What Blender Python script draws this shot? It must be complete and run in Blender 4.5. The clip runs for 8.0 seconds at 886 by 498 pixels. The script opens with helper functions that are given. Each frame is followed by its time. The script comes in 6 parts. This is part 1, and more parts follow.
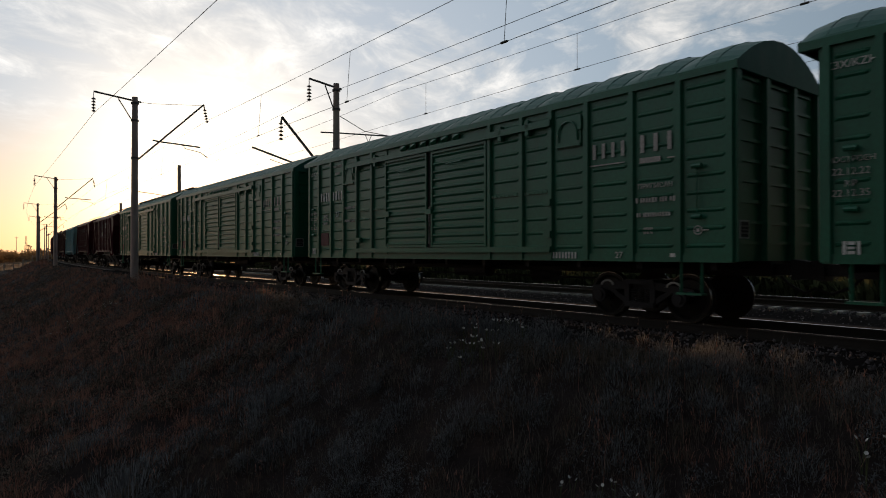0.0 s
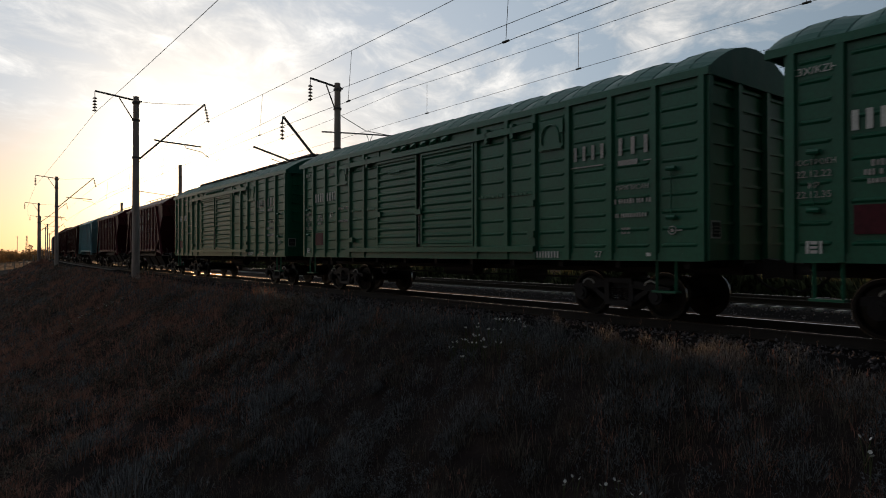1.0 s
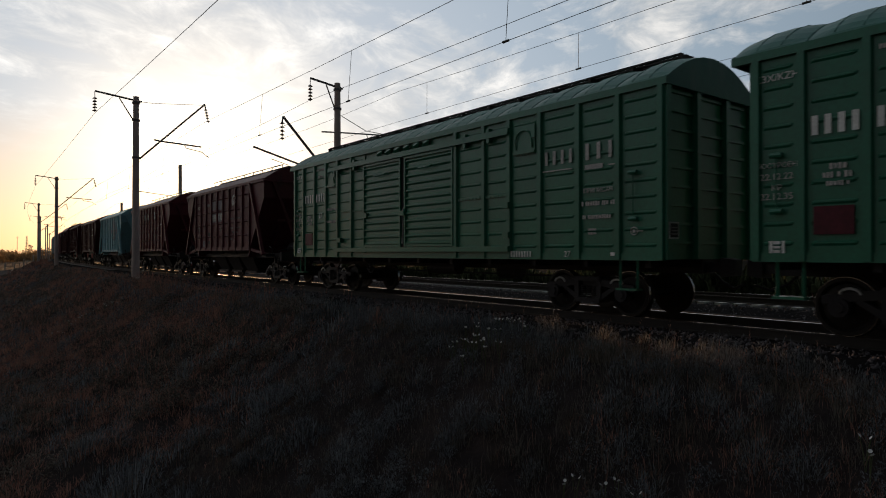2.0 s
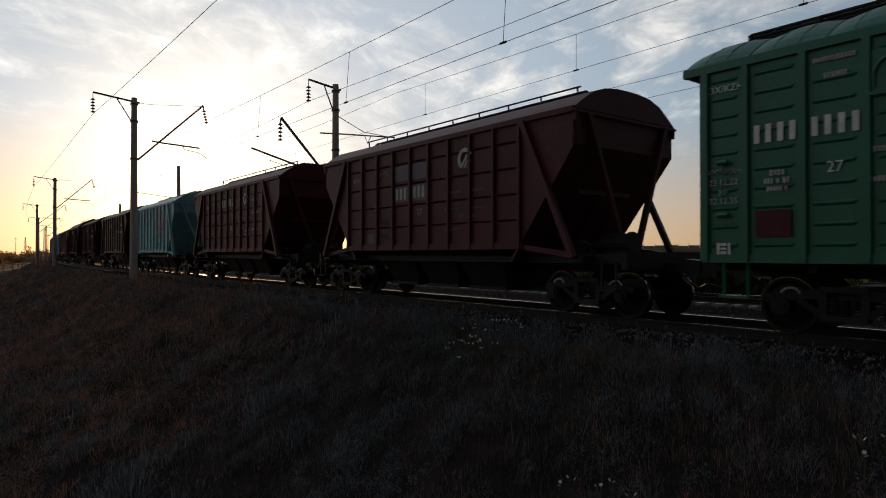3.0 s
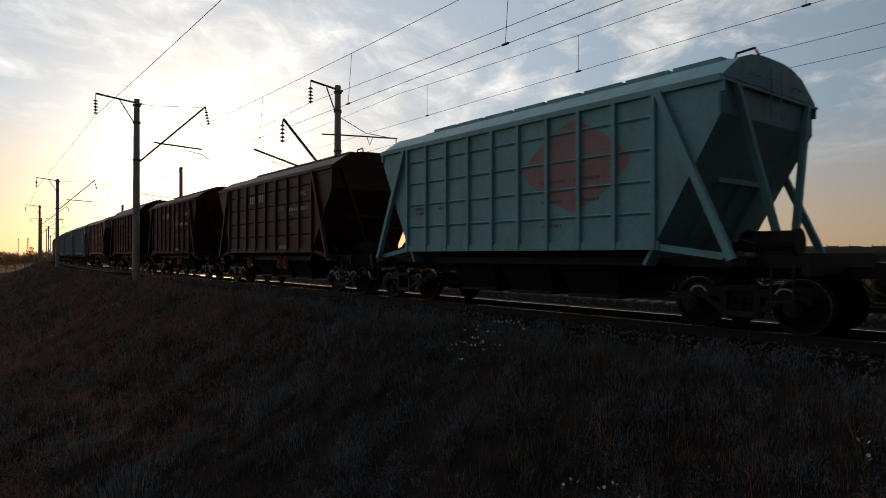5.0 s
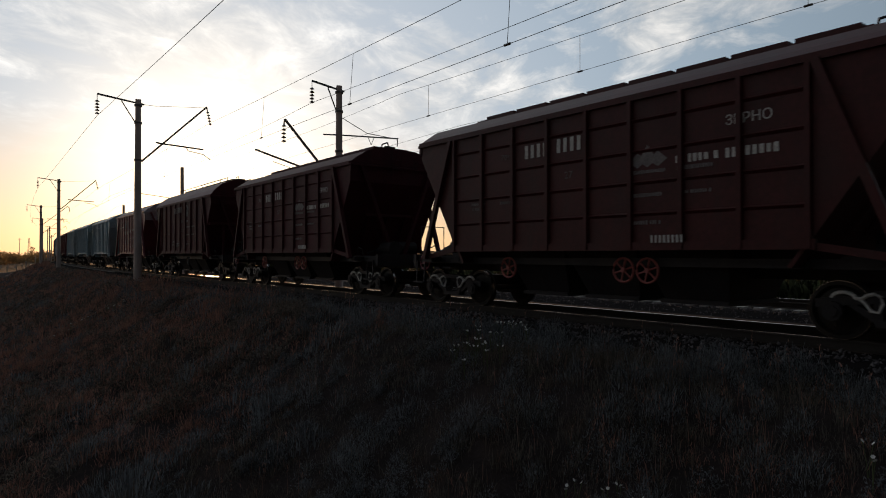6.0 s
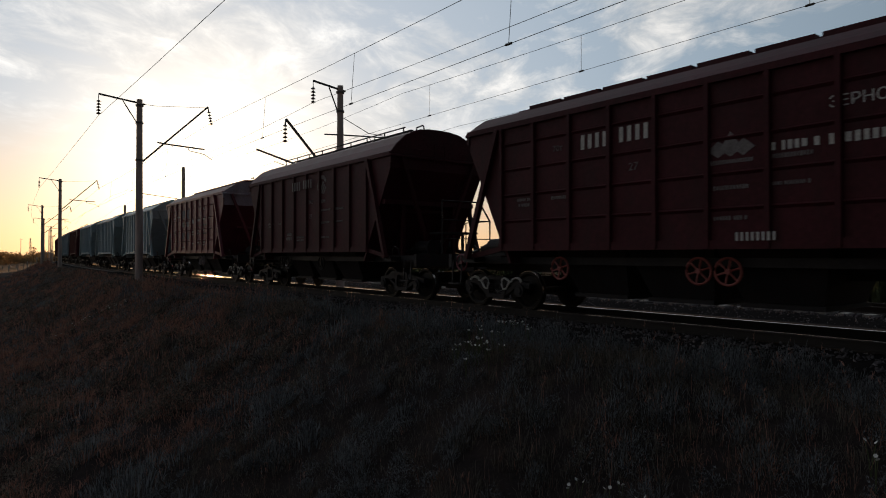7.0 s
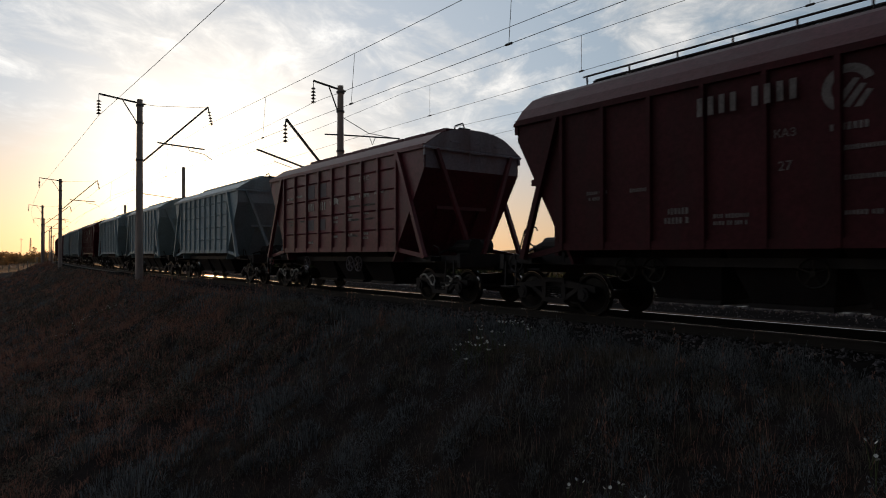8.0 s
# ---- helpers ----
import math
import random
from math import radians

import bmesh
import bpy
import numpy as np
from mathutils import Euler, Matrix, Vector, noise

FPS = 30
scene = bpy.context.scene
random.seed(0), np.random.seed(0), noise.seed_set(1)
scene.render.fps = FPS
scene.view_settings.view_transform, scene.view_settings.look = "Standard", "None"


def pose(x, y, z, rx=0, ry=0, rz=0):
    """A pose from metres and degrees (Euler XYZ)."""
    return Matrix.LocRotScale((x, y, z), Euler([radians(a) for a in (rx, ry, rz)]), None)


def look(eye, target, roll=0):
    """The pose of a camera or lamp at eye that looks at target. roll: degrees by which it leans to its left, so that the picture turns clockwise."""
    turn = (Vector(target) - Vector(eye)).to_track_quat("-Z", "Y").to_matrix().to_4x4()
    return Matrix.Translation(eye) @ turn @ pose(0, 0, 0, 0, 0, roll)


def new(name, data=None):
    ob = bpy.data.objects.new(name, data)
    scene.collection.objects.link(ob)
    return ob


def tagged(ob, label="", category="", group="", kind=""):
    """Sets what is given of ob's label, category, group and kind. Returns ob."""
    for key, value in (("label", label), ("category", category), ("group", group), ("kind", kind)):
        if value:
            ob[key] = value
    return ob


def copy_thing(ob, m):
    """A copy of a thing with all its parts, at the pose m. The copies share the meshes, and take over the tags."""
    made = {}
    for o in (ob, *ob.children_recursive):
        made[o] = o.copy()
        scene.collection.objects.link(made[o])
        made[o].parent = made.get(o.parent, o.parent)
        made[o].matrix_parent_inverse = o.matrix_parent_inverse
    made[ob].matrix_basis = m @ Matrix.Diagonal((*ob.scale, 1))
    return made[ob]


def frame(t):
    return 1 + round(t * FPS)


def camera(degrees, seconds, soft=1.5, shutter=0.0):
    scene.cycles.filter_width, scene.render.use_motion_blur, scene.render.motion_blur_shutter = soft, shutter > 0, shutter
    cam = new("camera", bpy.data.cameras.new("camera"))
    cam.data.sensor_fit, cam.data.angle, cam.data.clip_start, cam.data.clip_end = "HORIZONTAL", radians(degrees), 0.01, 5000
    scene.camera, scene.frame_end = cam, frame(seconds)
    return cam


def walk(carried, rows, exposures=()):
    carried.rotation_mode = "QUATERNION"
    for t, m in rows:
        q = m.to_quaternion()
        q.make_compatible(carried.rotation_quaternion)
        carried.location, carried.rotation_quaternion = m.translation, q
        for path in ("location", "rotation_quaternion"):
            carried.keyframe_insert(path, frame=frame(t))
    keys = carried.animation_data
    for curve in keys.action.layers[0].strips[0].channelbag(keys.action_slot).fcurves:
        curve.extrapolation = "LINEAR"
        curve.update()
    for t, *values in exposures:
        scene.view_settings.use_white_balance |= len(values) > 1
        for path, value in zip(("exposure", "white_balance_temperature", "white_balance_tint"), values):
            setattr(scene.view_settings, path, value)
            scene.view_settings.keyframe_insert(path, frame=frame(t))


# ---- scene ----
# The rail heads lie at z = 0; the camera hovers beside the embankment and looks along +Y.
FOCAL = 1127.2
cam = camera(69.64, 8.0, 1.0, 0.08)


def shot(x, z, left, down):
    """Camera pose: small drift in metres, small turn in thousandths of the focal length."""
    pitch = math.degrees(math.atan((7.3 + down) / FOCAL))
    yaw = math.degrees(math.atan(left / FOCAL))
    return pose(x, 0, 1.353 + z, 90 + pitch, 0, yaw)


walk(cam, [
    (0.0, shot(0, 0, 0, 0)),
    (0.5, shot(-0.012, -0.002, 0.5, 0)),
    (1.0, shot(-0.030, -0.006, 1.0, -0.6)),
    (1.5, shot(-0.044, -0.014, 1.6, -1.0)),
    (2.3, shot(-0.015, -0.018, 0.2, 0.6)),
    (3.0, shot(0.015, -0.018, -0.8, 2.0)),
    (3.5, shot(0.028, -0.018, -0.2, 2.7)),
    (4.0, shot(0.030, -0.010, 0.3, 3.2)),
    (4.5, shot(0.018, -0.006, 1.5, 3.2)),
    (5.3, shot(-0.008, 0.006, 2.7, 3.2)),
    (6.0, shot(-0.030, 0.012, 3.7, 3.2)),
    (6.5, shot(-0.042, 0.004, 5.0, 3.2)),
    (7.0, shot(-0.043, 0.0, 5.3, 3.3)),
    (7.5, shot(-0.043, 0.0, 5.4, 3.3)),
    (8.0, shot(-0.043, 0.0, 5.6, 3.3)),
])

# ---- light ----
SUN_TURN = radians(-20.4)
SUN_HEIGHT = radians(4.6)
SUN_WAY = Vector((math.sin(SUN_TURN) * math.cos(SUN_HEIGHT), math.cos(SUN_TURN) * math.cos(SUN_HEIGHT), math.sin(SUN_HEIGHT)))


def build_light():
    sun = new("sun", bpy.data.lights.new("sun", "SUN"))
    sun.data.energy, sun.data.angle, sun.data.color = 2.9, radians(0.6), (1.0, 0.52, 0.22)
    sun.matrix_world = look(SUN_WAY * 100, (0, 0, 0))
    world = bpy.data.worlds.new("evening_sky")
    scene.world = world
    world.use_nodes = True
    nt = world.node_tree
    nt.nodes.clear()
    N, L = nt.nodes.new, nt.links.new

    def math_node(op, a, b=None, clamp=False):
        n = N("ShaderNodeMath")
        n.operation, n.use_clamp = op, clamp
        for i, v in enumerate((a, b)):
            if v is None:
                continue
            if isinstance(v, (int, float)):
                n.inputs[i].default_value = v
            else:
                L(v, n.inputs[i])
        return n.outputs[0]

    def mix(kind, fac, a, b):
        n = N("ShaderNodeMix")
        n.data_type, n.blend_type, n.clamp_factor = "RGBA", kind, True
        for s, v in ((n.inputs[0], fac), (n.inputs[6], a), (n.inputs[7], b)):
            if isinstance(v, (int, float)):
                s.default_value = v
            elif isinstance(v, tuple):
                s.default_value = (*v, 1)
            else:
                L(v, s)
        return n.outputs[2]

    sky = N("ShaderNodeTexSky")
    sky.sky_type, sky.sun_disc = "NISHITA", False
    sky.sun_elevation, sky.sun_rotation = SUN_HEIGHT, SUN_TURN % (2 * math.pi)
    sky.air_density, sky.dust_density, sky.ozone_density = 1.0, 1.2, 1.5
    way = N("ShaderNodeTexCoord").outputs["Generated"]
    sep = N("ShaderNodeSeparateXYZ")
    L(way, sep.inputs[0])
    dot = N("ShaderNodeVectorMath")
    dot.operation = "DOT_PRODUCT"
    L(way, dot.inputs[0])
    dot.inputs[1].default_value = SUN_WAY
    near = math_node("MAXIMUM", dot.outputs["Value"], 0.0)
    wide = math_node("POWER", near, 7.0)
    tight = math_node("POWER", near, 85.0)
    # cloud sheet: the view direction carried on to a level plane
    up = math_node("ADD", math_node("MAXIMUM", sep.outputs[2], 0.0), 0.09)
    flat = N("ShaderNodeCombineXYZ")
    L(math_node("DIVIDE", sep.outputs[0], up), flat.inputs[0])
    L(math_node("DIVIDE", sep.outputs[1], up), flat.inputs[1])
    turn = N("ShaderNodeMapping")
    turn.inputs["Rotation"].default_value = (0, 0, radians(24))
    turn.inputs["Scale"].default_value = (1.0, 0.62, 1.0)
    turn.inputs["Location"].default_value = (3.1, 1.7, 0)
    L(flat.outputs[0], turn.inputs[0])
    big, fine = N("ShaderNodeTexNoise"), N("ShaderNodeTexNoise")
    for n, s, d, r, w in ((big, 0.85, 8, 0.6, 0.6), (fine, 3.4, 10, 0.64, 0.5)):
        L(turn.outputs[0], n.inputs["Vector"])
        n.inputs["Scale"].default_value, n.inputs["Detail"].default_value = s, d
        n.inputs["Roughness"].default_value, n.inputs["Distortion"].default_value = r, w
    both = math_node("ADD", math_node("MULTIPLY", big.outputs[0], 0.55), math_node("MULTIPLY", fine.outputs[0], 0.45))
    # a thicker bank of cloud towards the west
    west = math_node("MAXIMUM", math_node("MULTIPLY", sep.outputs[0], -0.045), 0.0)
    both = math_node("ADD", both, west)
    ramp = N("ShaderNodeValToRGB")
    ramp.color_ramp.elements[0].position, ramp.color_ramp.elements[1].position = 0.47, 0.60
    L(both, ramp.inputs[0])
    veil = math_node("MULTIPLY", ramp.outputs[0], 0.9)
    high = math_node("MULTIPLY", math_node("SUBTRACT", sep.outputs[2], 0.115), 8.0, True)
    veil = math_node("MULTIPLY", veil, high)
    # clear sky, brighter towards the sun, peach low down and blue above; then the lit cloud
    front = math_node("POWER", math_node("MULTIPLY_ADD", dot.outputs["Value"], 0.5), 2.6)
    front.node.inputs[0].links[0].from_node.inputs[2].default_value = 0.5
    lift = math_node("MULTIPLY", sep.outputs[2], 5.0, True)
    tone = mix("MIX", lift, (6.6, 4.5, 2.8), (3.65, 4.65, 5.65))
    base = mix("MULTIPLY", 1.0, sky.outputs[0], (0.18, 0.19, 0.215))
    base = mix("ADD", front, base, tone)
    base = mix("ADD", wide, base, (1.2, 0.55, 0.1))
    base = mix("ADD", tight, base, (14.0, 11.3, 7.6))
    broad = math_node("POWER", math_node("SQRT", front), 1.25)
    shade = math_node("MULTIPLY_ADD", fine.outputs[0], 1.5)
    shade.node.inputs[2].default_value = 0.22
    lit = mix("MIX", broad, (0.3, 0.35, 0.45), (8.3, 8.1, 7.8))
    lit = mix("MULTIPLY", 1.0, lit, shade)
    lit = mix("ADD", tight, lit, (12.0, 9.4, 6.2))
    full = mix("MIX", veil, base, lit)
    back = N("ShaderNodeBackground")
    back.inputs[1].default_value = 0.11
    L(full, back.inputs[0])
    L(back.outputs[0], N("ShaderNodeOutputWorld").inputs[0])


build_light()

# ---- materials ----


def material(name, color, rough=0.7, metal=0.0, spread=0.25, size=3.0, fine=40.0, bump=0.0, dirt=None, per_object=0.0, island=0.0, gloss=0.5, thin=0.0):
    """A painted or natural surface: colour that varies at two scales, dirt in patches, fine relief."""
    m = bpy.data.materials.new(name)
    m.use_nodes = True
    nt = m.node_tree
    N, L = nt.nodes.new, nt.links.new
    b = nt.nodes["Principled BSDF"]
    b.inputs["Roughness"].default_value, b.inputs["Metallic"].default_value = rough, metal
    co = N("ShaderNodeTexCoord").outputs["Object"]
    n1, n2 = N("ShaderNodeTexNoise"), N("ShaderNodeTexNoise")
    for n, s, d in ((n1, size, 5), (n2, fine, 3)):
        n.inputs["Scale"].default_value, n.inputs["Detail"].default_value = s, d
        L(co, n.inputs["Vector"])
    add = N("ShaderNodeMath")
    add.operation = "ADD"
    L(n1.outputs[0], add.inputs[0])
    L(n2.outputs[0], add.inputs[1])
    src = add.outputs[0]
    if per_object or island:
        if island:
            rnd = N("ShaderNodeNewGeometry").outputs["Random Per Island"]
        else:
            rnd = N("ShaderNodeObjectInfo").outputs["Random"]
        k = N("ShaderNodeMath")
        k.operation, k.inputs[1].default_value, k.inputs[2].default_value = "MULTIPLY_ADD", (per_object or island), -(per_object or island) / 2
        L(rnd, k.inputs[0])
        a2 = N("ShaderNodeMath")
        L(src, a2.inputs[0])
        L(k.outputs[0], a2.inputs[1])
        src = a2.outputs[0]
    mr = N("ShaderNodeMapRange")
    mr.inputs["From Min"].default_value, mr.inputs["From Max"].default_value = 0.6, 1.4
    mr.inputs["To Min"].default_value, mr.inputs["To Max"].default_value = 1 - spread, 1 + spread
    L(src, mr.inputs["Value"])
    mul = N("ShaderNodeMix")
    mul.data_type, mul.blend_type = "RGBA", "MULTIPLY"
    mul.inputs[0].default_value = 1
    mul.inputs[6].default_value = (*color, 1)
    L(mr.outputs[0], mul.inputs[7])
    out = mul.outputs[2]
    if dirt:
        n3 = N("ShaderNodeTexNoise")
        n3.inputs["Scale"].default_value, n3.inputs["Detail"].default_value = 1.3, 8
        mp = N("ShaderNodeMapping")
        mp.inputs["Scale"].default_value = (1.6, 1.6, 0.5)
        L(co, mp.inputs[0])
        L(mp.outputs[0], n3.inputs["Vector"])
        cr = N("ShaderNodeValToRGB")
        cr.color_ramp.elements[0].position, cr.color_ramp.elements[1].position = 0.50, 0.72
        L(n3.outputs[0], cr.inputs[0])
        k = N("ShaderNodeMath")
        k.operation, k.inputs[1].default_value = "MULTIPLY", 0.6
        L(cr.outputs[0], k.inputs[0])
        dm = N("ShaderNodeMix")
        dm.data_type = "RGBA"
        L(k.outputs[0], dm.inputs[0])
        L(out, dm.inputs[6])
        dm.inputs[7].default_value = (*dirt, 1)
        out = dm.outputs[2]
    L(out, b.inputs["Base Color"])
    if bump:
        bp = N("ShaderNodeBump")
        bp.inputs["Strength"].default_value, bp.inputs["Distance"].default_value = bump, 0.02
        L(add.outputs[0], bp.inputs["Height"])
        L(bp.outputs[0], b.inputs["Normal"])
    b.inputs["Specular IOR Level"].default_value = gloss
    if thin:
        tr, ms = N("ShaderNodeBsdfTranslucent"), N("ShaderNodeMixShader")
        L(out, tr.inputs["Color"])
        ms.inputs[0].default_value = thin
        L(b.outputs[0], ms.inputs[1])
        L(tr.outputs[0], ms.inputs[2])
        L(ms.outputs[0], nt.nodes["Material Output"].inputs["Surface"])
    return m


M = dict(
    green=material("green_paint", (0.010, 0.142, 0.080), 0.36, 0, 0.25, 0.8, 14, 0.10, (0.025, 0.115, 0.072), gloss=0.6),
    green_roof=material("green_roof_paint", (0.024, 0.135, 0.10), 0.5, 0, 0.18, 0.9, 12, 0.05, (0.08, 0.16, 0.13), gloss=0.35),
    maroon=material("maroon_paint", (0.088, 0.0115, 0.0205), 0.52, 0, 0.4, 0.7, 12, 0.12, (0.058, 0.0165, 0.021), gloss=0.28),
    old_maroon=material("old_dull_maroon_paint", (0.060, 0.011, 0.0155), 0.62, 0, 0.4, 0.7, 12, 0.12, (0.04, 0.017, 0.018), gloss=0.18),
    rust_red=material("rust_red_paint", (0.056, 0.0092, 0.0096), 0.55, 0, 0.4, 0.7, 12, 0.12, (0.042, 0.018, 0.017), gloss=0.28),
    plum=material("sun_faded_plum_paint", (0.155, 0.028, 0.042), 0.45, 0, 0.45, 0.8, 12, 0.12, (0.09, 0.04, 0.044), gloss=0.55),
    roof_red=material("faded_red_roof_paint", (0.105, 0.036, 0.044), 0.58, 0, 0.35, 1.1, 14, 0.10, (0.12, 0.07, 0.075), gloss=0.3),
    teal=material("teal_paint", (0.19, 0.43, 0.48), 0.5, 0, 0.2, 0.8, 12, 0.08, (0.16, 0.24, 0.23)),
    blue_grey=material("blue_grey_paint", (0.29, 0.40, 0.46), 0.5, 0, 0.2, 0.8, 12, 0.08, (0.2, 0.24, 0.25)),
    white_flap=material("whitewashed_steel", (0.34, 0.31, 0.35), 0.6, 0, 0.3, 1.5, 14, 0.08, (0.25, 0.16, 0.14)),
    chassis=material("black_oily_steel", (0.026, 0.023, 0.025), 0.6, 0.2, 0.35, 2.0, 25, 0.15, (0.05, 0.04, 0.036), gloss=0.25),
    wheel=material("rolled_wheel_steel", (0.025, 0.022, 0.02), 0.5, 0.6, 0.3, 3.0, 30, 0.1, (0.05, 0.035, 0.025), gloss=0.2),
    tread=material("polished_tread_steel", (0.45, 0.44, 0.43), 0.22, 1.0, 0.1, 6, 40),
    white=material("white_stencil_paint", (0.72, 0.73, 0.70), 0.6, 0, 0.25, 5, 30),
    faint=material("faded_lettering_paint", (0.17, 0.15, 0.15), 0.75, 0, 0.5, 5, 30),
    chalk=material("worn_white_paint", (0.5, 0.48, 0.46), 0.7, 0, 0.4, 5, 30),
    patch_grey=material("grey_primer_patch", (0.13, 0.11, 0.13), 0.6, 0, 0.25, 2, 20),
    patch_red=material("salmon_primer_patch", (0.36, 0.21, 0.22), 0.6, 0, 0.2, 2, 20),
    red=material("red_wheel_paint", (0.30, 0.07, 0.06), 0.5, 0, 0.2, 3, 30),
    rail=material("rail_head_steel", (0.55, 0.46, 0.38), 0.24, 1.0, 0.06, 3, 50),
    rail_side=material("rusty_rail_web", (0.03, 0.023, 0.019), 0.8, 0.2, 0.3, 3, 50, 0.2),
    sleeper=material("weathered_concrete_sleeper", (0.36, 0.34, 0.32), 0.85, 0, 0.25, 4, 40, 0.3, None, 0.25, gloss=0.12),
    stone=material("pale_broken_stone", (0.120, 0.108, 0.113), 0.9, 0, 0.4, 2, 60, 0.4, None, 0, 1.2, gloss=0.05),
    # bed colour holds the shade between stones, so far darker than the loose stone
    ballast=material("shade_dark_ballast", (0.015, 0.0135, 0.014), 0.9, 0, 0.4, 2, 60, 0.6, (0.022, 0.018, 0.016), 0, 0.9, gloss=0.02),
    # near-black base colour, much darker than the grass and the near plain
    soil=material("dark_soil_and_litter", (0.022, 0.017, 0.017), 0.95, 0, 0.5, 0.6, 18, 1.0, (0.04, 0.029, 0.026), gloss=0.05),
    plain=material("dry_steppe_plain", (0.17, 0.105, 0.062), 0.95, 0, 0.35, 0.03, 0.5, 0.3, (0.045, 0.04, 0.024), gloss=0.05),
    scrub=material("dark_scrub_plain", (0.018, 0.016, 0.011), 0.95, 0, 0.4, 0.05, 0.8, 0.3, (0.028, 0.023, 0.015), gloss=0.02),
    concrete=material("spun_concrete_pole", (0.6, 0.5, 0.46), 0.85, 0, 0.2, 1.0, 30, 0.3, (0.2, 0.17, 0.16), gloss=0.12),
    steel=material("galvanised_bracket_steel", (0.16, 0.15, 0.15), 0.6, 0.4, 0.2, 3, 40),
    wire=material("copper_contact_wire", (0.045, 0.038, 0.035), 0.6, 0.3, 0.1, 3, 40),
    insulator=material("brown_glazed_porcelain", (0.06, 0.035, 0.03), 0.25, 0, 0.1, 6, 40),
    grass=material("mixed_steppe_grass", (0.110, 0.100, 0.086), 0.8, 0, 0.6, 0.35, 2.5, 0, (0.14, 0.088, 0.06), 0, 1.3, gloss=0.05, thin=0.45),
    straw=material("dry_straw_grass", (0.30, 0.160, 0.124), 0.8, 0, 0.4, 0.35, 2.5, 0, None, 0, 0.9, gloss=0.05, thin=0.45),
    sage=material("grey_green_sagebrush", (0.124, 0.132, 0.142), 0.85, 0, 0.6, 0.4, 3.0, 0, None, 0, 1.3, gloss=0.05, thin=0.45),
    herb=material("brown_green_herb_leaf", (0.125, 0.108, 0.092), 0.85, 0, 0.6, 0.4, 3.0, 0, None, 0, 1.3, gloss=0.05, thin=0.45),
    stem=material("green_flower_stem", (0.09, 0.11, 0.05), 0.8, 0, 0.3, 3, 30, gloss=0.05),
    petal=material("white_flower_petal", (0.62, 0.62, 0.6), 0.7, 0, 0.1, 3, 30),
    # leaf colour paled and browned to carry the distant haze
    leaf=material("hazed_tree_leaf", (0.25, 0.17, 0.09), 0.8, 0, 0.4, 0.5, 4, 0, None, 0, 0.8, gloss=0.05, thin=0.5),
    bush=material("dark_bush_leaf", (0.05, 0.058, 0.03), 0.8, 0, 0.6, 0.5, 4, 0, None, 0, 1.2, gloss=0.05, thin=0.4),
    bark=material("dark_bark", (0.09, 0.07, 0.055), 0.9, 0, 0.3, 3, 30, 0.4, gloss=0.05),
    plaster=material("pale_wall_plaster", (0.45, 0.42, 0.38), 0.9, 0, 0.2, 1, 20, 0.1),
    tile_roof=material("dull_roof_sheet", (0.12, 0.09, 0.08), 0.7, 0, 0.25, 2, 20),
)

# ---- mesh tools ----


